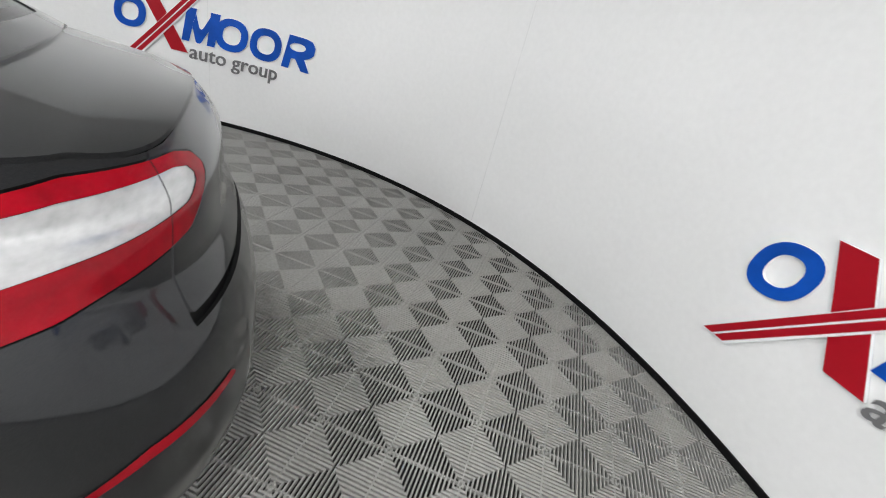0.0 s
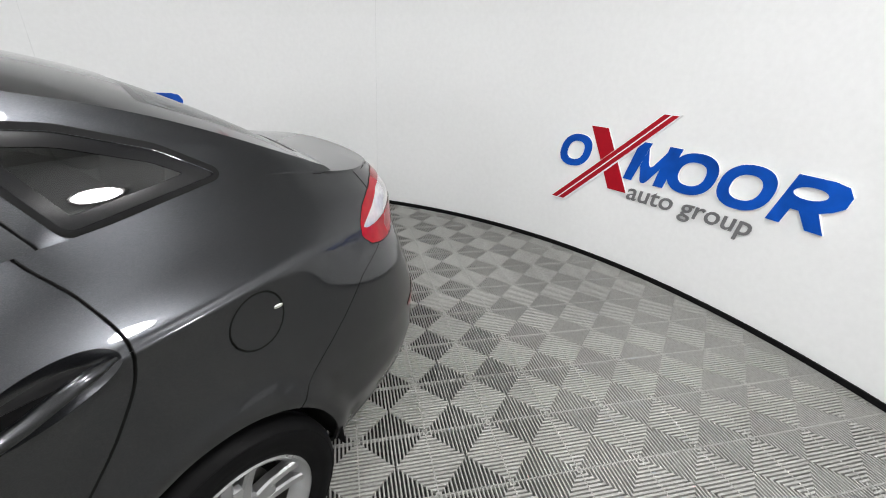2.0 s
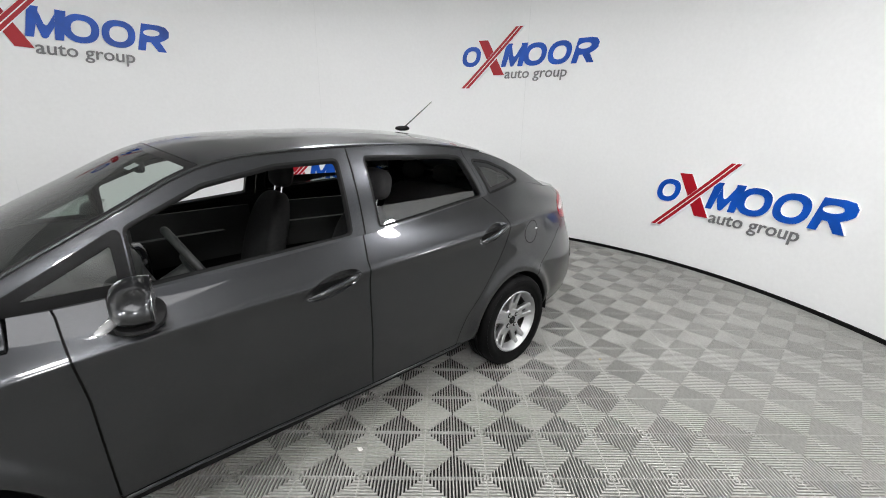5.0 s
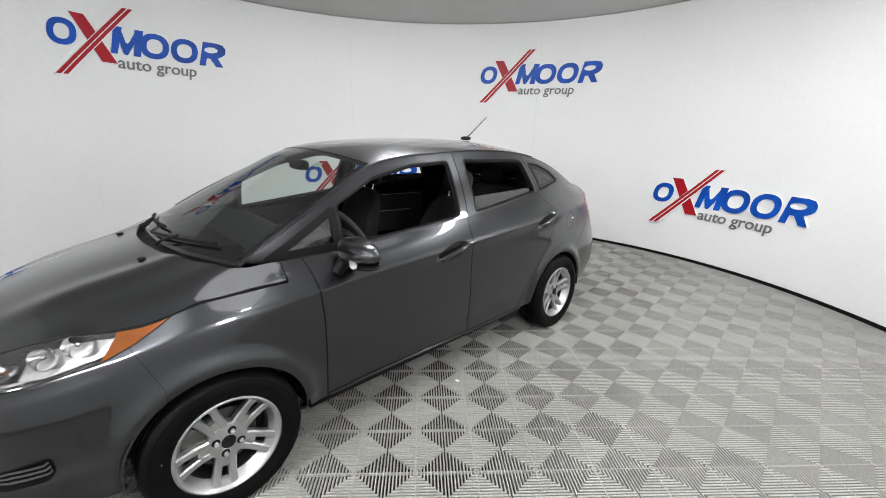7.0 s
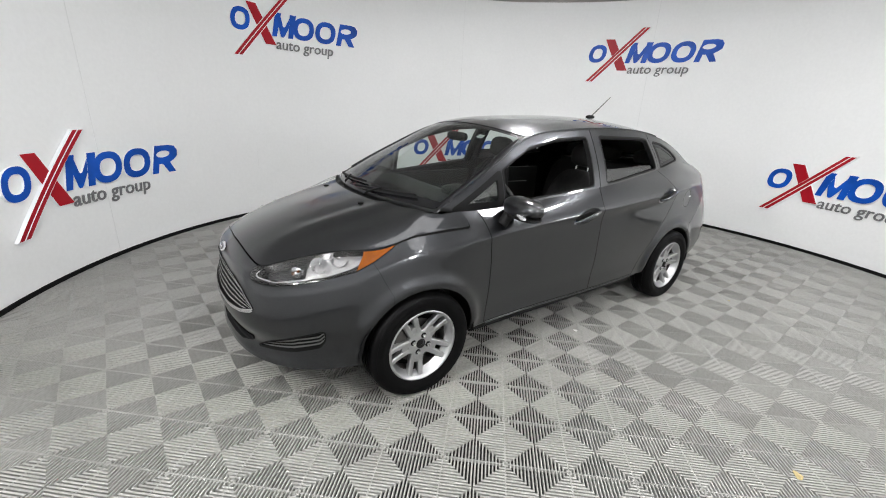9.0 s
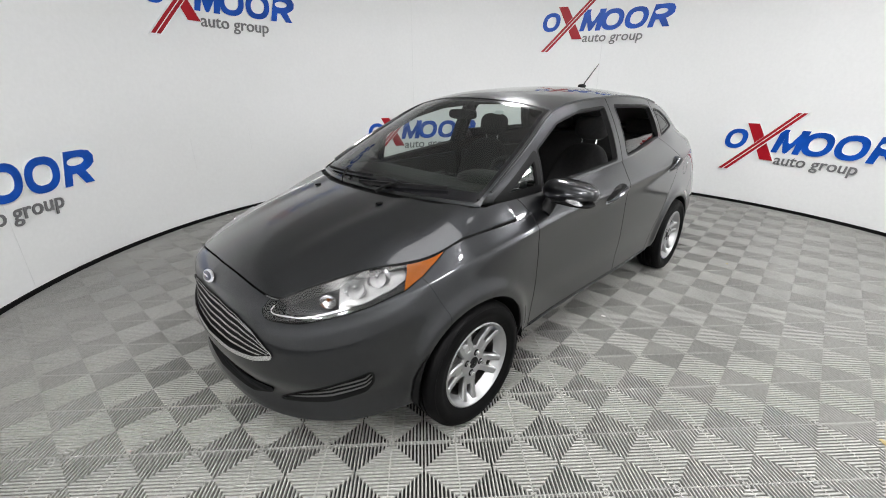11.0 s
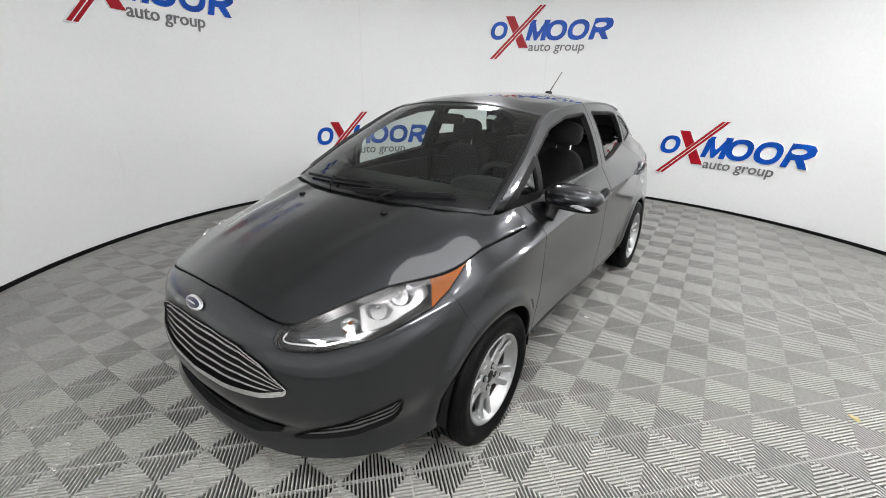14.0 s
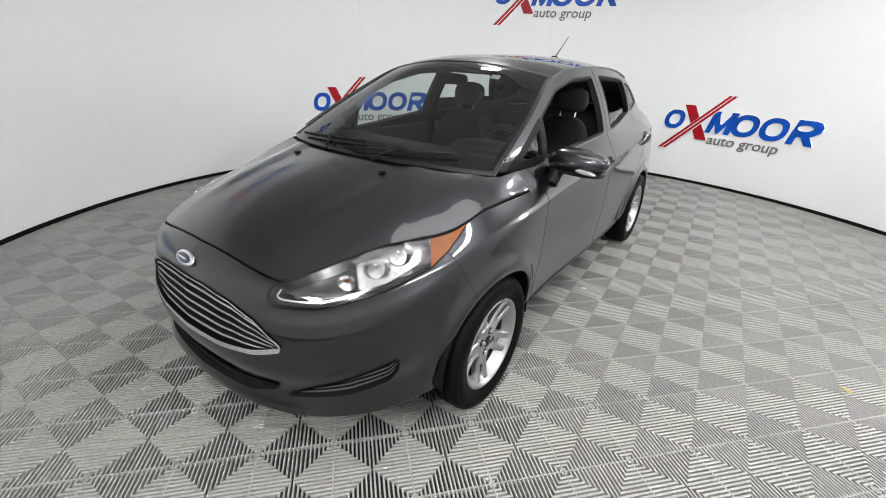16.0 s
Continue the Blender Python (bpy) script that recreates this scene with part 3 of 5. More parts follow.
M_BADGE = material("deep blue enamel", (0.008, 0.012, 0.035), 0.2, 0, 1.0)

# ---- the car ----
car = tagged(new("car"), "dark grey metallic four-door sedan parked on grey ribbed tiles", "car")


def both(name, sheet, mat, parent=car, label="", lip=0.012):
    """The left piece and its twin on the right."""
    a = part(name, sheet.mesh(name, mat, lip), None, parent, label)
    b = part(name, sheet.mirrored().mesh(name, mat, lip), None, parent, label)
    return a, b


def whole(name, sheet, mat, parent=car, label="", lip=0.012):
    return part(name, sheet.join(sheet.mirrored()).mesh(name, mat, lip), None, parent, label)


S, Z, X, Y = (lambda q: q.w[:, 0]), (lambda q: q.w[:, 1]), (lambda q: q.p[:, 0]), (lambda q: q.p[:, 1])
GAP, ARCH = 0.0034, 0.338
WHEEL_Z, FRONT_X = 0.297, 2.489

full = skin(0, LENGTH)
# edges of the hood and of the trunk lid, in plan
HOOD_EDGE = [(3.225, 0), (3.220, .12), (3.212, .24), (3.195, .36), (3.165, .425), (3.126, .450), (2.996, .523), (2.853, .598), (2.764, .646), (2.64, .698), (2.5, .725), (2.3, .748), (2.18, .756)]
_h = np.r_[0, np.cumsum(np.hypot(*np.diff(np.array(HOOD_EDGE), axis=0).T))]
_q = np.linspace(0, _h[-1], 70)
rim = list(zip(steady(_h, [p[0] for p in HOOD_EDGE])(_q).tolist(), steady(_h, [p[1] for p in HOOD_EDGE])(_q).tolist()))
hood_zone = inside([(x, -y) for x, y in reversed(rim[1:])] + rim + [(2.178, .70), (2.178, -.70)])


def tail_rim(n=120):
    """Where the flanks and the tail run into the trunk lid's surface: x and y along it."""
    out, k, v = [], range(len(LINES)), np.linspace(5, len(LINES) - 1, 400)
    for s in np.linspace(sx(-0.535), LENGTH, n):
        zs, ds = flank_rows(np.array([s]))
        z, d = steady(k, zs[:, 0])(v), steady(k, ds[:, 0])(v)
        a, b = plan_x(s - 1e-3) - plan_x(s + 1e-3), plan_y(s - 1e-3) - plan_y(s + 1e-3)
        h = math.hypot(a, b)
        x, y = plan_x(s) + d * b / h, plan_y(s) - d * a / h
        over = z - boot_at(x, y) > -0.004
        i = np.argmax(over) if over.any() else len(v) - 1
        out.append((float(x[i]), max(float(y[i]), 0.0)))
    return out


rim_b = tail_rim()
deck_zone = inside(rim_b + [(x, -y) for x, y in reversed(rim_b[:-1])])
full = full.cut(lambda q: np.where(X(q) > 2.1, 0.003 - hood_zone(X(q), Y(q)), -1))
full = full.cut(lambda q: np.where(X(q) < -0.3, 0.002 - deck_zone(X(q), Y(q)), -1))
shell = full
for wx in (0.0, FRONT_X):
    full = full.cut(lambda q: ARCH - np.hypot(X(q) - wx, (Z(q) - WHEEL_Z) * np.where(Z(q) > WHEEL_Z, 1.0, 1.0)))

# lamp, grille and intake shapes: along the outline and height
CHROME_ZONE = [(sx(3.085), .738), (sx(3.085), .95), (sx(2.79), .95), (sx(2.79), .80), (sx(2.86), .775), (sx(2.98), .750)]
AMBER = [(sx(2.845), .735), (sx(2.79), .81), (sx(2.735), .95), (sx(2.45), .97), (sx(2.45), .70)]
GRILLE = [(-.10, .680), (sy(.12), .678), (sy(.26), .660), (sy(.36), .622), (sy(.455), .548), (sy(.447), .526), (sy(.36), .500), (sy(.2), .482), (-.10, .474)]
INTAKE = [(-.10, .372), (sy(.22), .378), (sy(.36), .388), (sy(.425), .388), (sy(.405), .350), (sy(.3), .318), (-.10, .303)]
FOG = [(sy(.442), .336), (sx(3.20), .395), (sx(3.10), .445), (sx(2.985), .480), (sx(2.985), .430), (sx(3.01), .388), (sx(3.12), .355)]
st = lambda y: arc_at_y(y, True)
TAIL = [(sx(-.576), .962), (sx(-.63), 1.0), (sx(-.70), 1.024), (sx(-.80), 1.043), (sx(-.90), 1.052), (st(.36), 1.046), (st(.30), 1.032),
        (st(.285), 1.005), (st(.36), .960), (st(.43), .920), (sx(-.90), .885), (sx(-.83), .868), (sx(-.757), .864), (sx(-.675), .872), (sx(-.61), .888), (sx(-.565), .925)]
TAILWHITE = [(sx(-.585), .948), (sx(-.62), .962), (sx(-.69), .984), (sx(-.785), 1.020), (sx(-.88), 1.028), (st(.40), 1.028), (st(.345), 1.018), (st(.35), .998), (st(.42), .972),
             (sx(-.87), .948), (sx(-.77), .936), (sx(-.68), .935), (sx(-.615), .938)]
REFLECTOR = [(sx(-.775), .545), (sx(-.79), .565), (sx(-.88), .588), (st(.46), .585), (st(.44), .562), (sx(-.88), .562)]
on = lambda poly, r=0.0: (lambda q: inside(poly, r)(S(q), Z(q)))
off = lambda poly, r=0.0, gap=0.0: (lambda q: gap - inside(poly, r)(S(q), Z(q)))

seam_f = lambda z: np.interp(z, [.30, .63, .74, .85], [2.66, 2.668, 2.715, 2.76])
gap_door = lambda z: np.interp(z, [.20, .30, .70, .95, 1.05], [2.035, 2.035, 2.045, 2.075, 2.11])
gap_mid = lambda z: np.interp(z, [.20, .94, 1.05], [1.055, 1.072, 1.045])
gap_rear = steady([.20, .30, .455, .56, .676, .80, .90, .96, 1.03, 1.10, 1.2], [.52, .50, .434, .34, .244, .155, .11, .105, .13, .18, .22])
seam_r = lambda z: np.interp(z, [.40, .55, .61, .73, .826, .867, .90], [-.15, -.19, -.23, -.40, -.52, -.63, -.68])
sill_z = lambda x: np.interp(x, [0.2, 2.1], [.304, .294])

hull = full.cut(off(HEADLAMP, .012, GAP)).cut(off(TAIL, .01, GAP))
bumper = hull.cut(lambda q: seam_f(Z(q)) + GAP / 3 - X(q)).cut(off(GRILLE, .01)).cut(off(INTAKE, .01)).cut(off(FOG, .015))
front_bumper = whole("front_bumper", bumper, M_PAINT, car)
fender = hull.cut(lambda q: X(q) - seam_f(Z(q)) + GAP / 3).cut(lambda q: gap_door(Z(q)) + GAP - X(q))
both("front_fender", fender, M_PAINT)
flank = hull.cut(lambda q: X(q) - gap_door(Z(q)) + GAP)
doors = flank.cut(lambda q: sill_z(X(q)) + GAP - Z(q))
HANDLES = ((1.240, 0.868), (0.245, 0.925))


def handle_ring(q, hx, hz):
    """One on the edge of a handle's hollow, less inside."""
    c, s_ = math.cos(radians(13)), math.sin(radians(13))
    a, b = S(q) - sx(hx), Z(q) - hz
    return np.sqrt(((a * c + b * s_) / 0.128) ** 2 + ((-a * s_ + b * c) / 0.046) ** 2)


for hx, hz in HANDLES:
    doors = doors.cut(lambda q: 1 - handle_ring(q, hx, hz))
front_doors = both("front_door", doors.cut(lambda q: gap_mid(Z(q)) + GAP - X(q)), M_PAINT)
rear_doors = both("rear_door", doors.cut(lambda q: X(q) - gap_mid(Z(q)) + GAP).cut(lambda q: gap_rear(Z(q)) + GAP - X(q)), M_PAINT)
sill = flank.cut(lambda q: Z(q) - sill_z(X(q)) + GAP).cut(lambda q: 0.1 - X(q))
both("sill", sill, M_PAINT, car)
tail = hull.cut(lambda q: X(q) - gap_rear(Z(q)) + GAP)
def eased(sheet, line, way, reach=0.09):
    """Turns the normals near the belt towards one common direction, so that two sheets read as one surface."""
    t = np.clip(1 - line(sheet) / reach, 0, 1)[:, None] * np.clip((0.25 - sheet.p[:, :1]) / 0.15, 0, 1)
    n = sheet.n * (1 - t) + way(sheet) * t
    return Sheet(sheet.p, n / np.linalg.norm(n, axis=1, keepdims=True), sheet.w, sheet.faces)


belt_z = lambda q: belt(q.p[:, 0])[1]
common = lambda q: np.stack([np.interp(q.p[:, 0], [-.6, 0], [-.25, 0.0]), np.full(len(q.p), .72), np.full(len(q.p), .66)], -1)
quarter = tail.cut(lambda q: seam_r(Z(q)) + GAP - X(q))
quarter = eased(quarter, lambda q: np.maximum(belt_z(q) - Z(q), 0), common)
lid_line = lambda q: np.interp(Z(q), [.75, .85, .97, 1.05, 1.08], [st(.505), st(.505), st(.48), st(.44), st(.40)])
FUEL = (arc_at_x(-0.143), 0.868)
fuel_r = lambda q: np.hypot((S(q) - FUEL[0]), Z(q) - FUEL[1])
left_quarter = part("quarter_panel", quarter.cut(lambda q: 0.0745 - fuel_r(q)).mesh("quarter_panel", M_PAINT), None, car)
part("quarter_panel", quarter.mirrored().mesh("quarter_panel", M_PAINT), None, car)
part("fuel_flap", quarter.cut(lambda q: fuel_r(q) - 0.0695).mesh("fuel_flap", M_PAINT), None, left_quarter)
rear = tail.cut(lambda q: X(q) - seam_r(Z(q)) + GAP)
lid_edge = lambda q: np.minimum(S(q) - lid_line(q), (Z(q) - 0.752) * 0.25)
rear_bumper = whole("rear_bumper", rear.cut(lambda q: lid_edge(q) + GAP), M_PAINT, car)
lid = rear.cut(lambda q: GAP - lid_edge(q))


left_rim = rim
rim = [(x, -y) for x, y in reversed(rim[1:])] + rim
back = [(2.365 + 0.190 * (1 - (y / 0.66) ** 2), y) for y in np.linspace(0.64, -0.64, 30)]
hood_shape = rim + [(2.182, 0.685), (2.31, 0.672)] + back + [(2.31, -0.672), (2.182, -0.685)]
wing = skin(sx(3.3), sx(2.1), 0.008, 140).p
wing = wing[(wing[:, 2] > 0.6) & (wing[:, 1] > 0.3)]
drops = []
for x in (2.22, 2.32, 2.42, 2.52, 2.62, 2.72, 2.82, 2.92, 3.02, 3.12):
    y = float(np.interp(-x, [-p[0] for p in left_rim], [p[1] for p in left_rim]))
    near = wing[np.argsort(np.hypot(wing[:, 0] - x, wing[:, 1] - y - 0.004))[:6]]
    drops.append(max(float(hood_at(np.array(x), np.array(y))) - float(near[:, 2].max()), 0.0005))
roll = steady([2.22, 2.32, 2.42, 2.52, 2.62, 2.72, 2.82, 2.92, 3.02, 3.12], drops)


def hood_top(x, y):
    """The hood, rolled over at its sides so that it meets the fenders flush."""
    d = np.maximum(np.interp(-x, [-p[0] for p in left_rim], [p[1] for p in left_rim]) - np.abs(y), 0) * 0.9
    return hood_at(x, y) - roll(x) * np.clip(1 - d / 0.15, 0, 1) ** 2


bonnet = field(hood_top, 2.15, 3.36, 0.80).cut(lambda q: inside(hood_shape)(q.p[:, 0], q.p[:, 1]) + 0.003)
hood = part("hood", bonnet.mesh("hood", M_PAINT, 0.018), None, car)
cowl = field(lambda x, y: hood_at(x, y) - 0.024, 2.25, 2.62, 0.72).cut(lambda q: np.abs(q.p[:, 1]) - 0.62)
part("cowl_panel", cowl.mesh("cowl_panel", M_BLACK, 0.03), None, car, "black plastic cowl under the windscreen")

deck_lid = field(boot_at, -1.12, -0.4, 0.7).cut(lambda q: deck_zone(q.p[:, 0], q.p[:, 1]) + 0.002).cut(lambda q: q.p[:, 0] - (-0.545 - 0.04 * (1 - (q.p[:, 1] / 0.6) ** 2)))
trunk = part("trunk_lid", deck_lid.join(lid).join(lid.mirrored()).mesh("trunk_lid", M_PAINT, 0.012, M_PAINT), None, car)

# greenhouse
HEADER, BACK = 1.60, -0.10
top = top_sheet(-0.575, 2.34)
rail_of = lambda q: rail_y(-q.w[:, 0])
screen_in = lambda q: np.maximum(np.abs(q.p[:, 1]) - (rail_of(q) - 0.016), np.maximum(HEADER - q.w[:, 0], q.w[:, 0] - 2.33))
back_in = lambda q: np.maximum(np.abs(q.p[:, 1]) - (rail_of(q) - 0.085), np.maximum(q.w[:, 0] - BACK, -0.52 - q.w[:, 0]))
roof = part("roof", top.cut(lambda q: -screen_in(q)).cut(lambda q: -back_in(q)).mesh("roof", M_PAINT, 0.012, M_PAINT), None, car, "dark grey roof with its pillars")
screen = top.cut(screen_in).moved(-0.004)
clear = lambda q: np.maximum(np.abs(q.p[:, 1]) - (rail_of(q) - 0.036), np.maximum(HEADER + 0.035 - q.w[:, 0], q.w[:, 0] - 2.27))
windscreen = part("windscreen", screen.cut(clear).mesh("windscreen", M_SCREEN, 0), None, car, "clear windscreen")
part("border", screen.cut(lambda q: -clear(q)).mesh("border", M_GLOSSBLACK, 0), None, windscreen, "black glass border")
rear_glass = top.cut(back_in).moved(-0.004)
clear_b = lambda q: np.maximum(np.abs(q.p[:, 1]) - (rail_of(q) - 0.115), np.maximum(q.w[:, 0] - BACK + 0.03, -0.49 - q.w[:, 0]))
rear_window = part("rear_window", rear_glass.cut(clear_b).mesh("rear_window", M_SIDEGLASS, 0), None, car, "tinted rear window")
part("border", rear_glass.cut(lambda q: -clear_b(q)).mesh("border", M_GLOSSBLACK, 0), None, rear_window, "black glass border")

FRONT_WIN = [(1.865, 0.990), (1.105, 1.052), (1.085, 1.350), (1.35, 1.338), (1.62, 1.283), (1.865, 1.172)]
SAIL_WIN = [(2.235, 0.982), (1.892, 0.987), (1.892, 1.165)]
REAR_WIN = [(0.955, 1.062), (0.195, 1.113), (0.315, 1.328), (0.40, 1.340), (0.94, 1.356)]
QUART_WIN = [(0.098, 1.118), (-0.205, 1.166), (-0.09, 1.236), (0.06, 1.288), (0.212, 1.310)]
side = side_glass_sheet(-0.575)
at = lambda poly, r: (lambda q: inside(poly, r)(q.p[:, 0], q.p[:, 2]))
hole = lambda poly, r: (lambda q: -inside(poly, r)(q.p[:, 0], q.p[:, 2]))
cabin = side
for poly, r in ((FRONT_WIN, .016), (SAIL_WIN, .012), (REAR_WIN, .016), (QUART_WIN, .02)):
    cabin = cabin.cut(hole(poly, r))
b_gap = lambda q: np.interp(q.p[:, 2], [1.0, 1.4], [1.040, 1.02])
c_gap = lambda q: np.interp(q.p[:, 2], [1.0, 1.115, 1.34, 1.45], [.10, .150, .272, .29])
for i, door in enumerate(front_doors):
    pc = cabin.cut(lambda q: b_gap(q) + GAP - q.p[:, 0])
    part("window_frame", (pc if i == 0 else pc.mirrored()).mesh("window_frame", M_PAINT, 0.03), None, door)
    gl = side.cut(at(SAIL_WIN, .012)).moved(-0.01)
    part("sail_glass", (gl if i == 0 else gl.mirrored()).mesh("sail_glass", M_SIDEGLASS, 0), None, door, "small fixed triangular glass")
    bd = side.cut(lambda q: inside(SAIL_WIN, .012)(q.p[:, 0], q.p[:, 2]) - 0.012).cut(lambda q: -0.022 - inside(SAIL_WIN, .012)(q.p[:, 0], q.p[:, 2])).moved(0.0015)
    part("sail_trim", (bd if i == 0 else bd.mirrored()).mesh("sail_trim", M_BLACK, 0.012), None, door, "gloss black trim round the small glass")
for i, door in enumerate(rear_doors):
    pc = cabin.cut(lambda q: q.p[:, 0] - b_gap(q) + GAP).cut(lambda q: c_gap(q) + GAP - q.p[:, 0])
    part("window_frame", (pc if i == 0 else pc.mirrored()).mesh("window_frame", M_PAINT, 0.03), None, door)
    gl = side.cut(at(REAR_WIN, .016)).moved(-0.018).cut(lambda q: q.p[:, 2] - 1.142)
    part("window_glass", (gl if i == 0 else gl.mirrored()).mesh("window_glass", M_SIDEGLASS, 0), None, door, "half-lowered window glass")
c_post = eased(cabin.cut(lambda q: q.p[:, 0] - c_gap(q) + GAP), lambda q: np.maximum(q.p[:, 2] - belt_z(q), 0), common)
for sg, pc in ((1, c_post), (-1, c_post.mirrored())):
    part("rear_pillar", pc.mesh("rear_pillar", M_PAINT, 0.012, M_PAINT), None, car)
quart_l, quart_r = both("quarter_glass", side.cut(at(QUART_WIN, .02)).moved(-0.006), M_DARKGLASS, car, "fixed rear quarter glass", 0)

rim_q = side.cut(at(QUART_WIN, .02)).cut(lambda q: -0.026 - inside(QUART_WIN, .02)(q.p[:, 0], q.p[:, 2])).moved(-0.004)
for ob, pc in ((quart_l, rim_q), (quart_r, rim_q.mirrored())):
    part("border", pc.mesh("border", M_GLOSSBLACK, 0), None, ob, "black glass border")


def seal(poly, r, wide, sheet):
    """The black rubber line round a window."""
    return sheet.cut(lambda q: inside(poly, r)(q.p[:, 0], q.p[:, 2]) - wide).cut(hole(poly, r)).moved(0.0015)


for poly, r, doors_ in ((FRONT_WIN, .016, front_doors), (REAR_WIN, .016, rear_doors)):
    sl = seal(poly, r, 0.010, side)
    part("window_seal", sl.mesh("window_seal", M_BLACK, 0.008), None, doors_[0], "black rubber window seal")
    part("window_seal", sl.mirrored().mesh("window_seal", M_BLACK, 0.008), None, doors_[1], "black rubber window seal")
for poly, r, obs in ((QUART_WIN, .02, (quart_l, quart_r)),):
    sl = seal(poly, r, 0.012, side)
    part("window_seal", sl.mesh("window_seal", M_BLACK, 0.008), None, obs[0], "black rubber window seal")
    part("window_seal", sl.mirrored().mesh("window_seal", M_BLACK, 0.008), None, obs[1], "black rubber window seal")

# dark lining behind the panels, so that the gaps are dark
lining = shell.moved(-0.016)
for wx in (0.0, FRONT_X):
    lining = lining.cut(lambda q: 0.346 - np.hypot(X(q) - wx, Z(q) - WHEEL_Z))
lining = lining.cut(off(HEADLAMP, .012, -0.004)).cut(off(INTAKE, .01, -0.004)).cut(off(GRILLE, .01, -0.004)).cut(off(FOG, .01, -0.004))
whole("body_lining", lining, M_BLACK, car, "dark inner body seen in the gaps", 0)


def flank_point(s, z):
    """The place and outward normal on the flank at s along the outline and height z."""
    zs, ds = flank_rows(np.array([s]))
    v = np.linspace(0, len(LINES) - 1, 500)
    zz, dd = steady(range(len(LINES)), zs[:, 0])(v), steady(range(len(LINES)), ds[:, 0])(v)
    d, slope = np.interp(z, zz, dd), (np.interp(z + .01, zz, dd) - np.interp(z - .01, zz, dd)) / .02
    a, b = (plan_x(s + 1e-3) - plan_x(s - 1e-3)), (plan_y(s + 1e-3) - plan_y(s - 1e-3))
    h = math.hypot(a, b)
    nx, ny = b / h, -a / h
    return Vector((float(plan_x(s) - d * nx), float(plan_y(s) - d * ny), z)), Vector((nx, ny, slope)).normalized()


# ---- headlamps and tail lamps ----
def lamp_units():
    lens = full.cut(on(HEADLAMP, .012))
    amber = lens.cut(on(AMBER))
    clear_part = lens.cut(off(AMBER))
    for mirror in (False, True):
        m = (lambda q: q.mirrored()) if mirror else (lambda q: q)
        head = part("headlight", m(lens.moved(-0.060)).mesh("headlight", M_HOUSING, -0.055, M_GLOSSBLACK), None, car, "clear headlamp with chrome reflectors and an amber corner")
        part("lens", m(clear_part).mesh("lens", M_LENS, 0), None, head, "clear plastic lens")
        part("side_marker", m(amber).mesh("side_marker", M_AMBER, 0.02), None, head, "amber corner marker")
        part("reflector_panel", m(lens.cut(on(CHROME_ZONE, .015)).moved(-0.046)).mesh("reflector_panel", M_CHROMEDULL, 0.012), None, head, "bright chrome reflector panel")
        part("light_guide", m(lens.cut(lambda q: inside(HEADLAMP, .012)(S(q), Z(q)) + 0.017).cut(lambda q: -inside(HEADLAMP, .012)(S(q), Z(q)) - 0.023).cut(lambda q: Z(q) - 0.735).moved(-0.020)).mesh("light_guide", M_CHROMEDULL, 0.01), None, head, "thin bright light guide")
        rim_s = lens.cut(lambda q: -inside(HEADLAMP, .012)(S(q), Z(q)) - 0.010)
        part("rim", m(rim_s.moved(-0.006)).mesh("rim", M_GLOSSBLACK, 0.05), None, head, "gloss black rim")
        sg = -1 if mirror else 1
        for (bs, bz), r in (((sx(3.010), .782), .046), ((sx(2.905), .806), .048), ((sx(3.118), .752), .032)):
            bm = bmesh.new()
            rings = []
            for k in range(9):
                a = k / 8
                rr, dd = r * a, 0.055 * (a * a - 1)
                rings.append([bm.verts.new((dd, rr * math.cos(t), rr * math.sin(t) * 0.85)) for t in np.linspace(0, 2 * math.pi, 25)[:-1]] if k else [bm.verts.new((dd, 0, 0))])
            for k in range(8):
                for i in range(24):
                    j = (i + 1) % 24
                    bm.faces.new((rings[0][0], rings[1][i], rings[1][j]) if k == 0 else (rings[k][i], rings[k + 1][i], rings[k + 1][j], rings[k][j]))
            bowl = part("reflector", bm, M_CHROME, head, "chrome reflector bowl")
            pt, nn = flank_point(bs, bz)
            pt = pt - nn * 0.020
            bowl.matrix_basis = pose(pt.x, sg * pt.y, pt.z, 0, -8, sg * math.degrees(math.atan2(nn.y, nn.x)) * 0.8)
            bm = bmesh.new()
            bmesh.ops.create_uvsphere(bm, u_segments=14, v_segments=8, radius=r * 0.24)
            bulb = part("bulb", bm, M_CHROME if r > 0.04 else M_AMBER, head, "lamp bulb")
            bulb.matrix_basis = pose(pt.x - nn.x * 0.025, sg * (pt.y - nn.y * 0.025), pt.z)
    lens = full.cut(on(TAIL, .01))
    outer, inner = lens.cut(lambda q: S(q) - lid_line(q) + GAP / 2), lens.cut(lambda q: lid_line(q) + GAP / 2 - S(q))
    for mirror in (False, True):
        m = (lambda q: q.mirrored()) if mirror else (lambda q: q)
        for pc, par in ((outer, car), (inner, trunk)):
            lamp = part("tail_light", m(pc.cut(off(TAILWHITE, .008))).mesh("tail_light", M_REDLENS, 0.02), None, par, "red and white tail lamp")
            part("lens", m(pc.cut(on(TAILWHITE, .008)).moved(-0.002)).mesh("lens", M_WHITELENS, 0.015), None, lamp if par is car else par, "white ribbed reversing lens")
    rf = full.cut(on(REFLECTOR, .005)).moved(0.003)
    both("reflector", rf, M_REDLENS, rear_bumper, "red bumper reflector", 0.01)


lamp_units()


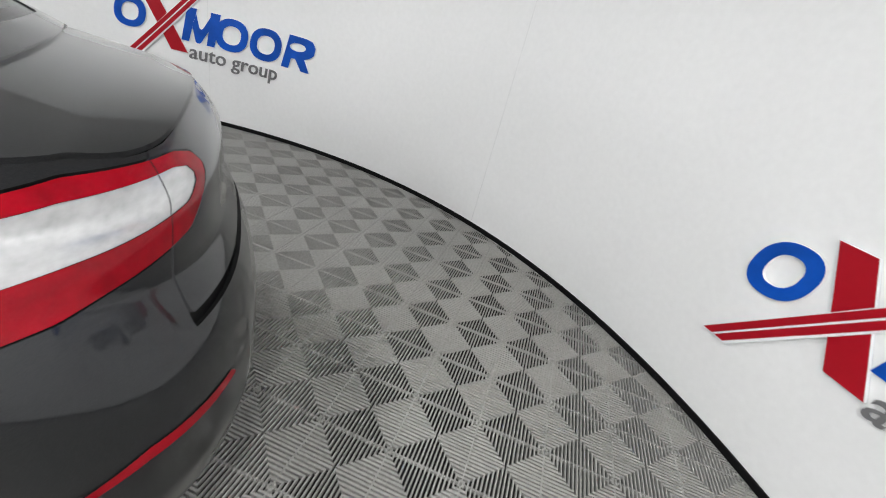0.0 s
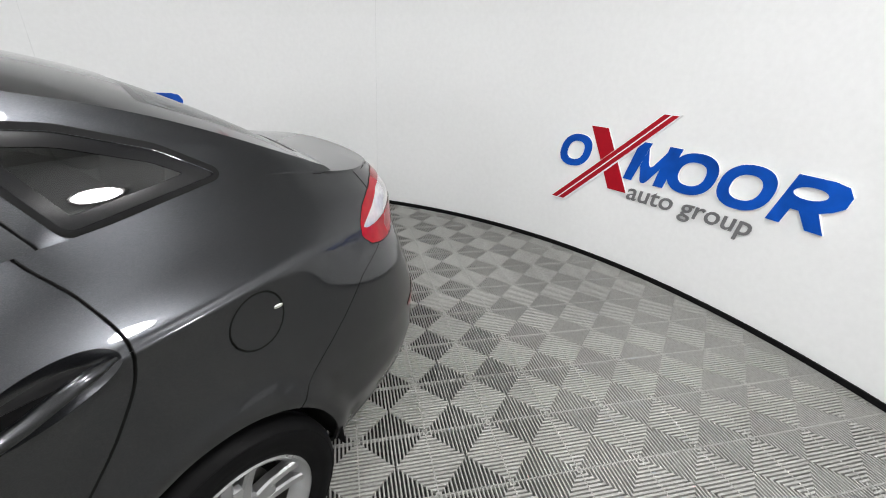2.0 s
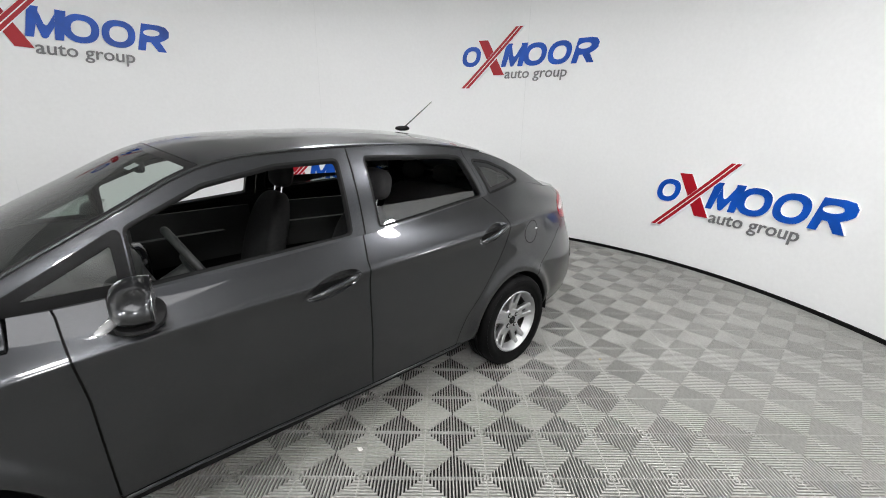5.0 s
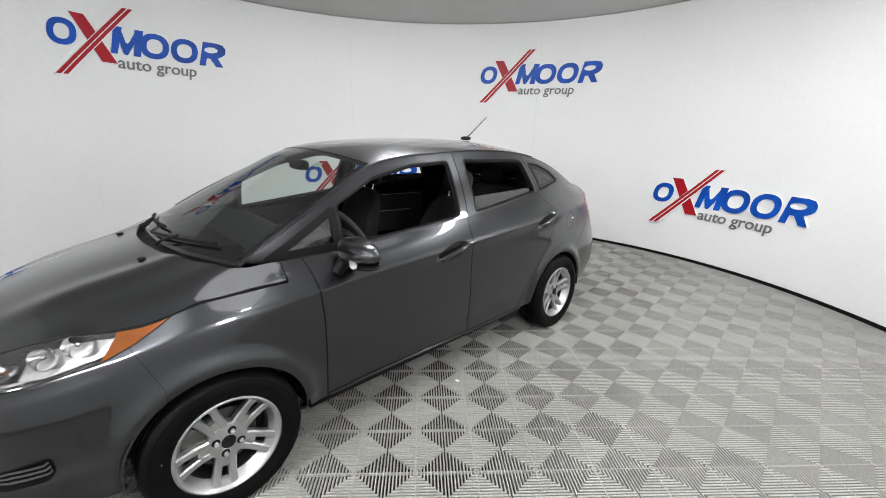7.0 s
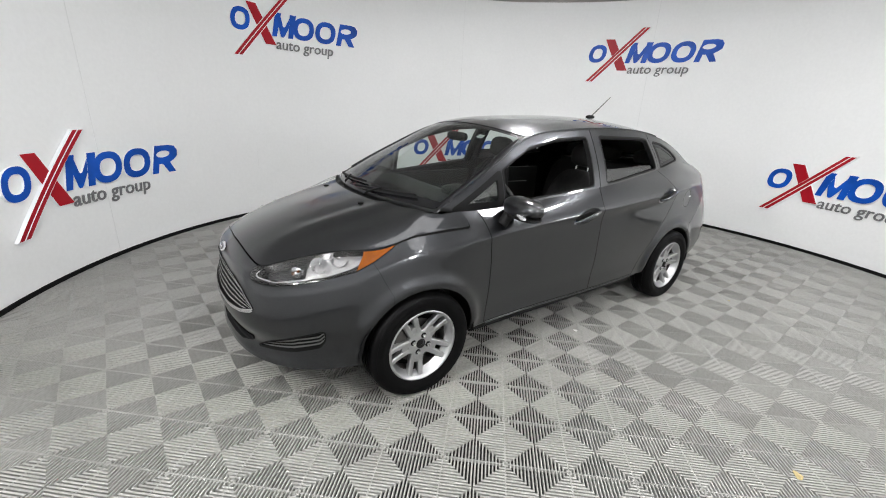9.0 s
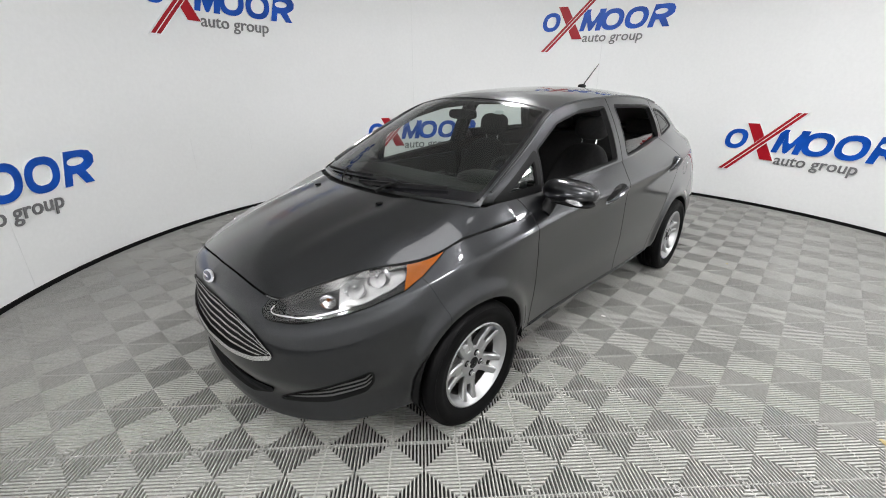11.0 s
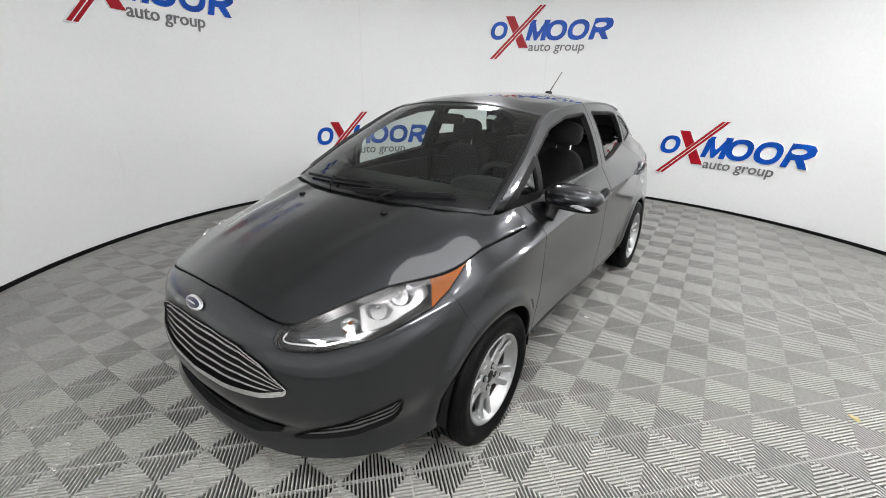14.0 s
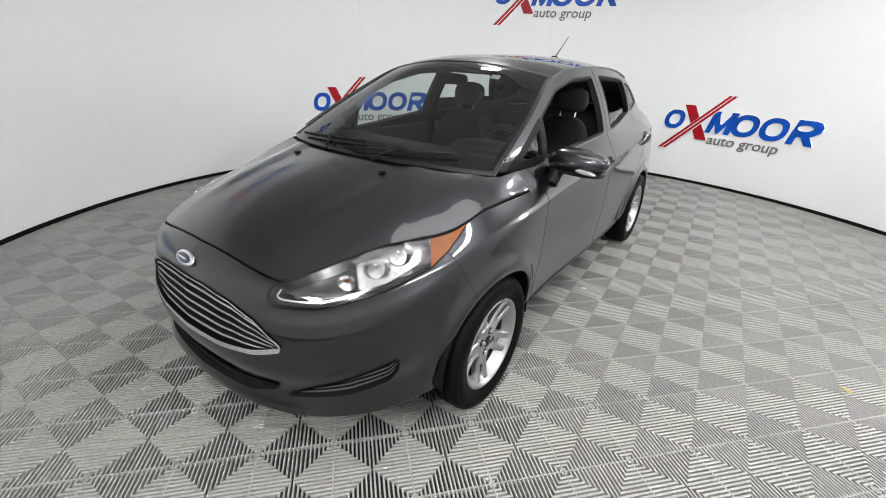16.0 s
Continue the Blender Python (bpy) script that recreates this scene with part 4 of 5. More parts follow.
# ---- small builders ----
def lathe(profile, steps=64, closed=False):
    """A bmesh turned round the y axis from (radius, y) points."""
    bm = bmesh.new()
    rings = [[bm.verts.new((r * math.cos(a), y, r * math.sin(a))) for a in np.linspace(0, 2 * math.pi, steps + 1)[:-1]] for r, y in profile]
    pairs = list(zip(rings, rings[1:])) + ([(rings[-1], rings[0])] if closed else [])
    for a, b in pairs:
        for i in range(steps):
            j = (i + 1) % steps
            bm.faces.new((a[i], a[j], b[j], b[i]))
    bmesh.ops.recalc_face_normals(bm, faces=bm.faces)
    return bm


def rod(points, radius, sides=10, taper=None):
    """A round bar along points; taper gives the radius at each point."""
    bm = bmesh.new()
    pts = [Vector(p) for p in points]
    rings = []
    for i, p in enumerate(pts):
        d = (pts[min(i + 1, len(pts) - 1)] - pts[max(i - 1, 0)]).normalized()
        a = d.orthogonal().normalized()
        b = d.cross(a)
        r = taper[i] if taper else radius
        rings.append([bm.verts.new(p + (a * math.cos(t) + b * math.sin(t)) * r) for t in np.linspace(0, 2 * math.pi, sides + 1)[:-1]])
    for a, b in zip(rings, rings[1:]):
        for i in range(sides):
            j = (i + 1) % sides
            bm.faces.new((a[i], a[j], b[j], b[i]))
    bm.faces.new(list(reversed(rings[0])))
    bm.faces.new(rings[-1])
    bmesh.ops.recalc_face_normals(bm, faces=bm.faces)
    return bm


def pillow(sx_, sy_, sz_, power=3.0, n=20, m=14):
    """A rounded cushion-like solid with the given half sizes."""
    bm = bmesh.new()
    f = lambda c, e: math.copysign(abs(c) ** (2 / e), c)
    rows = []
    for i in range(m + 1):
        a = -math.pi / 2 + math.pi * i / m
        if i in (0, m):
            rows.append([bm.verts.new((0, 0, f(math.sin(a), power) * sz_))])
            continue
        rows.append([bm.verts.new((f(math.cos(a), power) * f(math.cos(t), power) * sx_, f(math.cos(a), power) * f(math.sin(t), power) * sy_, f(math.sin(a), power) * sz_)) for t in np.linspace(0, 2 * math.pi, n + 1)[:-1]])
    for i in range(m):
        a, b = rows[i], rows[i + 1]
        for k in range(n):
            j = (k + 1) % n
            if len(a) == 1:
                bm.faces.new((a[0], b[j], b[k]))
            elif len(b) == 1:
                bm.faces.new((a[k], a[j], b[0]))
            else:
                bm.faces.new((a[k], a[j], b[j], b[k]))
    bmesh.ops.recalc_face_normals(bm, faces=bm.faces)
    return bm


def strip_box(points, wide, thick, up=(0, 0, 1)):
    """A flat bar along points."""
    bm = bmesh.new()
    pts, rings = [Vector(p) for p in points], []
    for i, p in enumerate(pts):
        d = (pts[min(i + 1, len(pts) - 1)] - pts[max(i - 1, 0)]).normalized()
        side_v = d.cross(Vector(up)).normalized()
        u = side_v.cross(d)
        rings.append([bm.verts.new(p + side_v * a * wide / 2 + u * b * thick / 2) for a, b in ((-1, -1), (1, -1), (1, 1), (-1, 1))])
    for a, b in zip(rings, rings[1:]):
        for i in range(4):
            j = (i + 1) % 4
            bm.faces.new((a[i], a[j], b[j], b[i]))
    bm.faces.new(list(reversed(rings[0])))
    bm.faces.new(rings[-1])
    bmesh.ops.recalc_face_normals(bm, faces=bm.faces)
    return bm


def top_point(xr, q):
    bow = 1 - abs(q) ** 2.2
    return Vector((float(xr + crown_x(-xr) * bow), float(q * rail_y(-xr)), float(rail_z(-xr) + crown_z(-xr) * bow)))


M_SLAT = noisy(material("dark grey plastic", (0.10, 0.10, 0.10), 0.35), 90, 0.1, 0.05)


# ---- wheels ----
def rim_mesh():
    bm = lathe([(.174, .030), (.190, .062), (.206, .070), (.206, .080), (.200, .083), (.192, .078), (.186, .064), (.168, .030)], 72, True)
    hub = lathe([(.001, .052), (.058, .051), (.074, .047), (.080, .040), (.080, .005), (.001, .005)], 40)
    tmp = bpy.data.meshes.new("tmp")
    hub.to_mesh(tmp)
    hub.free()
    bm.from_mesh(tmp)
    bmesh.ops.recalc_face_normals(bm, faces=bm.faces)
    bpy.data.meshes.remove(tmp)
    return bm


def spoke_mesh(sgn):
    """One leg of a split spoke, wider apart from its twin at the rim than at the hub."""
    bm = bmesh.new()
    i0, i1 = Vector((.058, .048, sgn * .0215)), Vector((.191, .070, sgn * .0345))
    across = (i1 - i0).normalized().cross(Vector((0, 1, 0))).normalized()
    rings = []
    for t, w, dep in ((0, .0185, .034), (.35, .0160, .030), (.75, .0150, .030), (1.0, .0175, .034)):
        c = i0.lerp(i1, t) + Vector((0, -0.010 * math.sin(math.pi * t), 0))
        rings.append([bm.verts.new(c + across * u + Vector((0, y, 0))) for u, y in ((-w, -dep), (-w, -.006), (-w * .62, .0), (w * .62, .0), (w, -.006), (w, -dep))])
    for r0, r1 in zip(rings, rings[1:]):
        for i in range(6):
            j = (i + 1) % 6
            bm.faces.new((r0[i], r0[j], r1[j], r1[i]))
    bm.faces.new(list(reversed(rings[0])))
    bm.faces.new(rings[-1])
    bmesh.ops.recalc_face_normals(bm, faces=bm.faces)
    return bm


def web_mesh():
    """The plate that closes the inner half of a split spoke."""
    bm = bmesh.new()
    rings = []
    for r, y, w in ((.050, .044, .016), (.095, .046, .017), (.112, .046, .012), (.121, .030, .010)):
        rings.append([bm.verts.new((r, y, u * w)) for u in (-1, -.4, .4, 1)] + [bm.verts.new((r - .004, y - .022, u * w)) for u in (1, -1)])
    for r0, r1 in zip(rings, rings[1:]):
        for i in range(6):
            j = (i + 1) % 6
            bm.faces.new((r0[i], r0[j], r1[j], r1[i]))
    bm.faces.new(rings[0])
    bm.faces.new(list(reversed(rings[-1])))
    bmesh.ops.recalc_face_normals(bm, faces=bm.faces)
    return bm


def tyre_mesh():
    prof = [(.203, -.080), (.225, -.090), (.262, -.0925), (.285, -.086), (.297, -.072)]
    for y in (-.050, -.018, .018, .050):
        prof += [(.302, y - .012), (.302, y + .008), (.295, y + .009), (.295, y + .014)] if y < .05 else [(.302, y - .012), (.302, y + .008)]
    prof += [(.297, .072), (.285, .086), (.280, .0885), (.278, .0875), (.262, .0925), (.240, .0915), (.238, .0900), (.225, .089), (.208, .081), (.203, .078)]
    return lathe(prof, 96)


rim_me = None
for wx in (FRONT_X, 0.0):
    for sg in (1, -1):
        if rim_me is None:
            first = part("wheel", rim_mesh(), M_ALLOY, car, "silver five-spoke alloy wheel with split spokes")
            barrel = [(.120, -.075), (.186, -.075), (.196, -.085), (.204, -.085), (.206, -.075), (.190, -.06), (.176, -.02), (.175, .029), (.167, .029), (.166, -.02), (.178, -.06), (.120, -.060)]
            kids = [("barrel", lathe(barrel, 72, True), M_STEEL, "rim barrel, darkened for the shade behind the spokes"), ("tyre", tyre_mesh(), M_TYRE, "black rubber tyre"),
                    ("centre_cap", lathe([(.001, .0575), (.020, .0570), (.027, .0545), (.029, .050)], 32), M_GLOSSBLACK, "dark centre cap"),
                    ("brake_disc", lathe([(.03, -.006), (.03, .002), (.125, .002), (.125, -.006)], 48, True), M_STEEL, "steel brake disc")]
            for nm, b, mt, lb in kids:
                part(nm, b, mt, first, lb)
            # added black disc: the shade seen between the spokes, put into colour
            part("spoke_gap_shade", lathe([(.001, -.028), (.164, -.028), (.164, -.032), (.001, -.032)], 40), M_BLACK, first, "black disc standing in for shade behind the spokes")
            bm = bmesh.new()
            bmesh.ops.create_cone(bm, cap_ends=True, segments=6, radius1=.011, radius2=.0095, depth=.018, matrix=Matrix.Rotation(radians(-90), 4, "X"))
            nut = part("lug_nut", bm, M_CHROME, first, "chrome lug nut")
            for k in range(4):
                o = nut if k == 0 else part("lug_nut", nut.data, None, first, "chrome lug nut")
                a = math.pi / 4 + k * math.pi / 2
                o.location = (.049 * math.cos(a), .056, .049 * math.sin(a))
                # flat black disc on the hub, painting the shade of a bolt pocket
                hollow = part("lug_pocket_shade", lathe([(.001, .0526), (.0145, .0526), (.0165, .0515)], 20), M_BLACK, first, "black disc for the shade in a bolt pocket")
                hollow.location = (.049 * math.cos(a), 0, .049 * math.sin(a))
            web = part("web", web_mesh(), M_ALLOY, first)
            for k in range(5):
                o = web if k == 0 else part("web", web.data, None, first)
                o.rotation_euler = (0, -(2 * math.pi * k / 5 + math.pi / 2), 0)
            for sgn in (-1, 1):
                leg = part("spoke", spoke_mesh(sgn), M_ALLOY, first)
                for k in range(5):
                    o = leg if k == 0 else part("spoke", leg.data, None, first)
                    o.rotation_euler = (0, -(2 * math.pi * k / 5 + math.pi / 2), 0)
            bm = pillow(.055, .03, .09, 4)
            cal = part("brake_caliper", bm, M_STEEL, first, "grey brake caliper")
            cal.location = (.085, -.004, .05)
            rim_me, w = first.data, first
        else:
            w = copy_thing(first, Matrix())
        turn = 25 if wx > 1 else -8
        w.matrix_basis = pose(wx, sg * .7325, WHEEL_Z, 0, turn, 0 if sg > 0 else 180)
        bm = bmesh.new()
        ang = np.linspace(-0.05, math.pi + 0.05, 40)
        rows = [[bm.verts.new((wx + 0.350 * math.cos(a), sg * y, WHEEL_Z + 0.350 * math.sin(a))) for a in ang] for y in (.40, .80)]
        for i in range(39):
            bm.faces.new((rows[0][i], rows[0][i + 1], rows[1][i + 1], rows[1][i]))
        bm.faces.new(rows[0])
        part("wheel_liner", bm, M_BLACK, car, "black plastic wheel arch liner")

# underbody
bm = bmesh.new()
bmesh.ops.create_cube(bm, size=1, matrix=Matrix.Translation((1.12, 0, 0.235)) @ Matrix.Diagonal((3.9, 1.0, 0.05, 1)))
part("underbody", bm, M_BLACK, car, "dark underbody")
bm = bmesh.new()
bmesh.ops.create_cube(bm, size=1, matrix=Matrix.Translation((1.245, 0, 0.24)) @ Matrix.Diagonal((1.70, 1.42, 0.05, 1)))
part("floor_pan", bm, M_BLACK, car, "dark floor pan")


# ---- front end: grille, intake, slats, badge ----
zt = lambda s: np.interp(s, [0, sy(.12), sy(.26), sy(.36), sy(.455)], [.680, .678, .660, .622, .548])
zb = lambda s: np.interp(s, [0, sy(.2), sy(.36), sy(.447)], [.474, .482, .500, .526])
raw = skin(0, sx(2.6), 0.006, 150)
gr = raw.cut(on(GRILLE, .01))
grille = whole("grille", gr.moved(-0.045), M_BLACK, front_bumper, "black grille opening", -0.05)
whole("frame", gr.cut(lambda q: -np.where(Z(q) < (zt(S(q)) + zb(S(q))) / 2, 0.018, 0.006) - inside(GRILLE, .01)(S(q), Z(q))).moved(0.004), M_CHROME, grille, "chrome grille frame", 0.006)
core = gr.cut(lambda q: inside(GRILLE, .01)(S(q), Z(q)) + 0.010)
for k in range(5):
    t0 = 0.20 + 0.155 * k
    rel = lambda q: (Z(q) - zb(S(q))) / np.maximum(zt(S(q)) - zb(S(q)), 0.004)
    bar = core.cut(lambda q: t0 - rel(q)).cut(lambda q: rel(q) - t0 - 0.045).moved(-0.004)
    whole("grille_bar", bar, M_CHROME, grille, "chrome grille bar", 0.012)
it = raw.cut(on(INTAKE, .01))
intake = whole("lower_intake", it.moved(-0.05), M_BLACK, front_bumper, "black lower air intake", -0.055)
for z0 in (.325, .350):
    whole("slat", it.cut(lambda q: z0 - Z(q)).cut(lambda q: Z(q) - z0 - 0.009).moved(-0.008), M_BLACK, intake, "black slat", 0.03)
fg = raw.cut(on(FOG, .015))
for mirror in (False, True):
    m = (lambda q: q.mirrored()) if mirror else (lambda q: q)
    vent = part("corner_vent", m(fg.moved(-0.045)).mesh("corner_vent", M_BLACK, -0.05), None, front_bumper, "black corner vent")
    for k in range(3):
        mid = lambda q: (Z(q) - np.interp(S(q), [sy(.442), sx(3.12), sx(3.01), sx(2.98)], [.336, .355, .388, .42])) / np.interp(S(q), [sy(.442), sx(3.20), sx(3.10), sx(2.98)], [.03, .052, .085, .075])
        t0 = 0.12 + 0.28 * k
        sl = fg.cut(lambda q: t0 - mid(q)).cut(lambda q: mid(q) - t0 - 0.13).moved(-0.010)
        part("slat", m(sl).mesh("slat", M_SLAT, 0.03), None, vent, "grey plastic slat")
    trim = raw.cut(lambda q: inside(FOG, .015)(S(q), Z(q)) - 0.006).cut(off(FOG, .015)).moved(0.001)
    part("trim", m(trim).mesh("trim", M_BLACK, 0.01), None, vent, "black vent edge")
pb, nb_ = flank_point(0.0, 0.735)
tilt = math.degrees(math.asin(nb_.z))
bm = bmesh.new()
bmesh.ops.create_uvsphere(bm, u_segments=40, v_segments=16, radius=1, matrix=Matrix.Diagonal((.010, .060, .026, 1)))
badge = part("badge", bm, M_CHROME, front_bumper, "oval badge with a chrome rim")
badge.matrix_basis = Matrix.Translation(pb + nb_ * 0.003) @ Matrix.Rotation(-radians(tilt), 4, "Y")
bm = bmesh.new()
bmesh.ops.create_uvsphere(bm, u_segments=40, v_segments=16, radius=1, matrix=Matrix.Diagonal((.010, .050, .0195, 1)))
part("plate", bm, M_BADGE, badge, "dark blue oval").location.x = 0.0025
# script on the oval, drawn as a plain bright bar
bm = bmesh.new()
bmesh.ops.create_uvsphere(bm, u_segments=20, v_segments=8, radius=1, matrix=Matrix.Diagonal((.003, .032, .004, 1)))
part("bar", bm, M_CHROME, badge, "bright bar").location.x = 0.0115

# ---- handles ----
for pair, (hx, hz), skin_s in ((front_doors, (1.240, 0.868), (1.0, 1.5)), (rear_doors, (0.245, 0.925), (0.0, 0.55))):
    patch = skin(sx(skin_s[1]), sx(skin_s[0]), 0.006, 150)
    sc = sx(hx)
    c, s_ = math.cos(radians(13)), math.sin(radians(13))
    rr = lambda q: handle_ring(q, hx, hz)
    dish = patch.cut(lambda q: rr(q) - 1.0)
    e = rr(dish)
    dish.p = dish.p - dish.n * (0.001 + 0.034 * np.clip(1 - e**2, 0, 1))[:, None]
    fresh = np.zeros_like(dish.n)
    for f in dish.faces:
        a, b, d = dish.p[f[0]], dish.p[f[1]], dish.p[f[2]]
        fn = np.cross(b - a, d - a)
        for i in f:
            fresh[i] += fn
    dish.n = fresh / np.maximum(np.linalg.norm(fresh, axis=1, keepdims=True), 1e-9)
    for i, door in enumerate(pair):
        sg = 1 if i == 0 else -1
        hollow = door
        part("handle_recess", (dish if sg > 0 else dish.mirrored()).mesh("handle_recess", M_PAINT, 0), None, door, "hollow behind the handle")
        pts, taper = [], []
        for t in np.linspace(-1, 1, 17):
            p, n = flank_point(sc + t * 0.118 * c, hz + t * 0.118 * s_ + 0.008 * (1 - t * t))
            p = p + n * (0.006 + 0.018 * (1 - t**4))
            pts.append((p.x, sg * p.y, p.z))
            taper.append(0.004 + 0.0095 * (1 - t**4))
        part("handle", rod(pts, 0.012, 12, taper), M_PAINT, door, "body-coloured pull handle")
        if i == 0 and hx > 1:
            p, n = flank_point(sc + 0.088, hz + 0.024)
            bm = bmesh.new()
            bmesh.ops.create_cone(bm, cap_ends=True, segments=20, radius1=.010, radius2=.009, depth=.01)
            o = part("lock", bm, M_CHROME, door, "chrome door lock")
            o.matrix_basis = Matrix.Translation(p + n * 0.016) @ n.to_track_quat("Z", "Y").to_matrix().to_4x4()


# ---- mirrors ----
for sg, door in zip((1, -1), front_doors):
    bm = pillow(.080, .145, .062, 2.6, 32, 20)
    for v in bm.verts:
        t = (v.co.y + .145) / .29
        v.co.z *= 0.72 + 0.35 * (1 - t)
        v.co.z += 0.010 * t
        v.co.x *= 0.8 + 0.25 * (1 - t)
        if v.co.x < -0.035:
            v.co.x = -0.035
    mir = part("side_mirror", bm, M_PAINT, door, "body-coloured door mirror")
    mir.matrix_basis = pose(1.885, sg * .850, .995, 0, 0, -8) @ Matrix.Diagonal((1, sg, 1, 1))
    bm = pillow(.003, .118, .044, 4, 24, 12)
    part("mirror_glass", bm, M_CHROME, mir, "mirror glass").matrix_basis = pose(-.036, -.005, 0)
    bm = pillow(.066, .136, .016, 2.6, 28, 10)
    part("base_shell", bm, M_BLACK, mir, "black lower shell").matrix_basis = pose(.002, -.004, -.042)
    bm = pillow(.018, .080, .010, 2.6, 24, 10)
    part("turn_signal", bm, M_WHITELENS, mir, "clear turn signal lens").matrix_basis = pose(.060, .055, -.024, 0, 0, -22)
    part("arm", rod([(.012, -.085, -.025), (.045, -.082, -.060), (.085, -.080, -.105)], .03, 14, [.036, .032, .030]), M_BLACK, mir, "black mirror arm")

# ---- antenna, wipers ----
bm = pillow(.055, .020, .016, 2.4)
ant = part("antenna", bm, M_BLACK, roof, "black roof antenna")
ant.location = (.285, 0, 1.478)
part("mast", rod([(-.02, 0, .01), (-.25, 0, .175)], .003, 8, [.0045, .0025]), M_BLACK, ant, "thin mast")
for (x0, q0), (x1, q1), (xa, qa) in (((2.312, -.72), (2.285, .05), (2.335, -.25)), ((2.330, -.02), (2.280, .74), (2.335, .22))):
    pts = [top_point(x0 + (x1 - x0) * t, q0 + (q1 - q0) * t) + Vector((.004, 0, .013)) for t in np.linspace(0, 1, 14)]
    blade = part("wiper", strip_box(pts, .012, .012), M_BLACK, windscreen, "black windscreen wiper")
    mid = pts[7]
    root = Vector(top_point(xa, qa)) + Vector((.02, 0, -.012))
    part("arm", rod([root, root.lerp(mid, .3) + Vector((.005, 0, .012)), mid + Vector((0, 0, .012))], .007, 8), M_BLACK, blade, "black wiper arm")
# washer jets on the hood
for y in (-.28, .28):
    bm = pillow(.016, .012, .006)
    o = part("washer_jet", bm, M_BLACK, hood, "black washer jet")
    o.location = (2.60, y, float(hood_at(np.array(2.60), np.array(y))) + .004)

# ---- inside ----
part("headliner", top_sheet(-0.50, 1.58).moved(-0.030).mesh("headliner", M_HEAD, 0), None, car, "grey cloth headliner")
prof = [(2.40, .92), (2.30, .985), (2.15, .995), (1.98, .985), (1.86, .955), (1.80, .90), (1.80, .80), (1.90, .66), (1.95, .40), (2.40, .40)]
bm = bmesh.new()
rows = [[bm.verts.new((x - .03 * (abs(y) / .62) ** 2, y, z)) for x, z in prof] for y in np.linspace(-.60, .60, 9)]
for a, b in zip(rows, rows[1:]):
    for i in range(len(prof) - 1):
        bm.faces.new((a[i], a[i + 1], b[i + 1], b[i]))
bm.faces.new(rows[0])
bm.faces.new(list(reversed(rows[-1])))
bmesh.ops.recalc_face_normals(bm, faces=bm.faces)
dash = part("dashboard", bm, M_DASH, car, "dark grey dashboard")
bm = pillow(.11, .19, .055, 2.8)
part("instrument_hood", bm, M_DASH, dash, "hooded instruments").location = (1.93, .37, .985)
bm = pillow(.04, .13, .13, 3.5)
part("centre_console", bm, M_GLOSSBLACK, dash, "black centre console").location = (1.80, 0, .83)
# steering wheel
bm = bmesh.new()
ringv = []
for i in range(40):
    a = 2 * math.pi * i / 40
    ringv.append([bm.verts.new(((.182 + .016 * math.cos(b)) * math.cos(a), (.182 + .016 * math.cos(b)) * math.sin(a), .016 * math.sin(b))) for b in np.linspace(0, 2 * math.pi, 13)[:-1]])
for i in range(40):
    for k in range(12):
        bm.faces.new((ringv[i][k], ringv[(i + 1) % 40][k], ringv[(i + 1) % 40][(k + 1) % 12], ringv[i][(k + 1) % 12]))
bmesh.ops.recalc_face_normals(bm, faces=bm.faces)
wheel_s = part("steering_wheel", bm, M_DASH, dash, "black steering wheel")
wheel_s.matrix_basis = pose(1.64, .36, .925, 0, -62, 0)
part("hub", pillow(.065, .085, .025, 3), M_DASH, wheel_s, "wheel boss").location.z = -.01
for a in (0, 90, 180, 270):
    if a:
        part("spoke", strip_box([(.04 * math.cos(radians(a)), .04 * math.sin(radians(a)), -.005), (.178 * math.cos(radians(a)), .178 * math.sin(radians(a)), 0)], .04, .014), M_STEEL if a != 180 else M_DASH, wheel_s, "wheel spoke")
part("column", rod([(1.66, .36, .91), (1.86, .36, .80)], .04, 14), M_DASH, dash, "steering column")


def seat(x, y):
    ob = part("front_seat", pillow(.25, .245, .085, 3.2), M_CLOTH, car, "charcoal cloth front seat")
    ob.location = (x, y, .46)
    bm = pillow(.075, .235, .34, 3.2, 28, 24)
    for v in bm.verts:
        side_b = abs(v.co.y) / .235
        v.co.x += .035 * side_b**2
        v.co.y *= 1 - .22 * max(v.co.z, 0) / .34
    part("backrest", bm, M_CLOTH, ob, "cloth backrest").matrix_basis = pose(-.30, 0, .30, 0, -17, 0)
    head = part("headrest", pillow(.055, .125, .085, 2.8), M_CLOTH, ob, "cloth headrest")
    head.matrix_basis = pose(-.425, 0, .735, 0, -10, 0)
    for d in (-.055, .055):
        part("headrest_post", rod([(-.385, d, .58), (-.42, d, .72)], .006, 8), M_CHROME, ob, "chrome headrest post")
    return ob


for x, y in ((1.17, .36), (1.40, -.36)):
    seat(x, y)
bench = part("rear_seat", pillow(.26, .62, .09, 4), M_CLOTH, car, "charcoal cloth rear bench")
bench.location = (.36, 0, .50)
part("backrest", pillow(.07, .61, .30, 4), M_CLOTH, bench, "cloth rear backrest").matrix_basis = pose(-.33, 0, .30, 0, -20, 0)
for y in (-.38, 0, .38):
    part("headrest", pillow(.045, .12, .065, 2.8), M_CLOTH, bench, "cloth headrest").matrix_basis = pose(-.46, y, .655, 0, -12, 0)
bm = bmesh.new()
bmesh.ops.create_cube(bm, size=1, matrix=Matrix.Translation((-.34, 0, 1.055)) @ Matrix.Diagonal((.50, 1.14, .02, 1)))
part("parcel_shelf", bm, M_DASH, car, "dark parcel shelf")
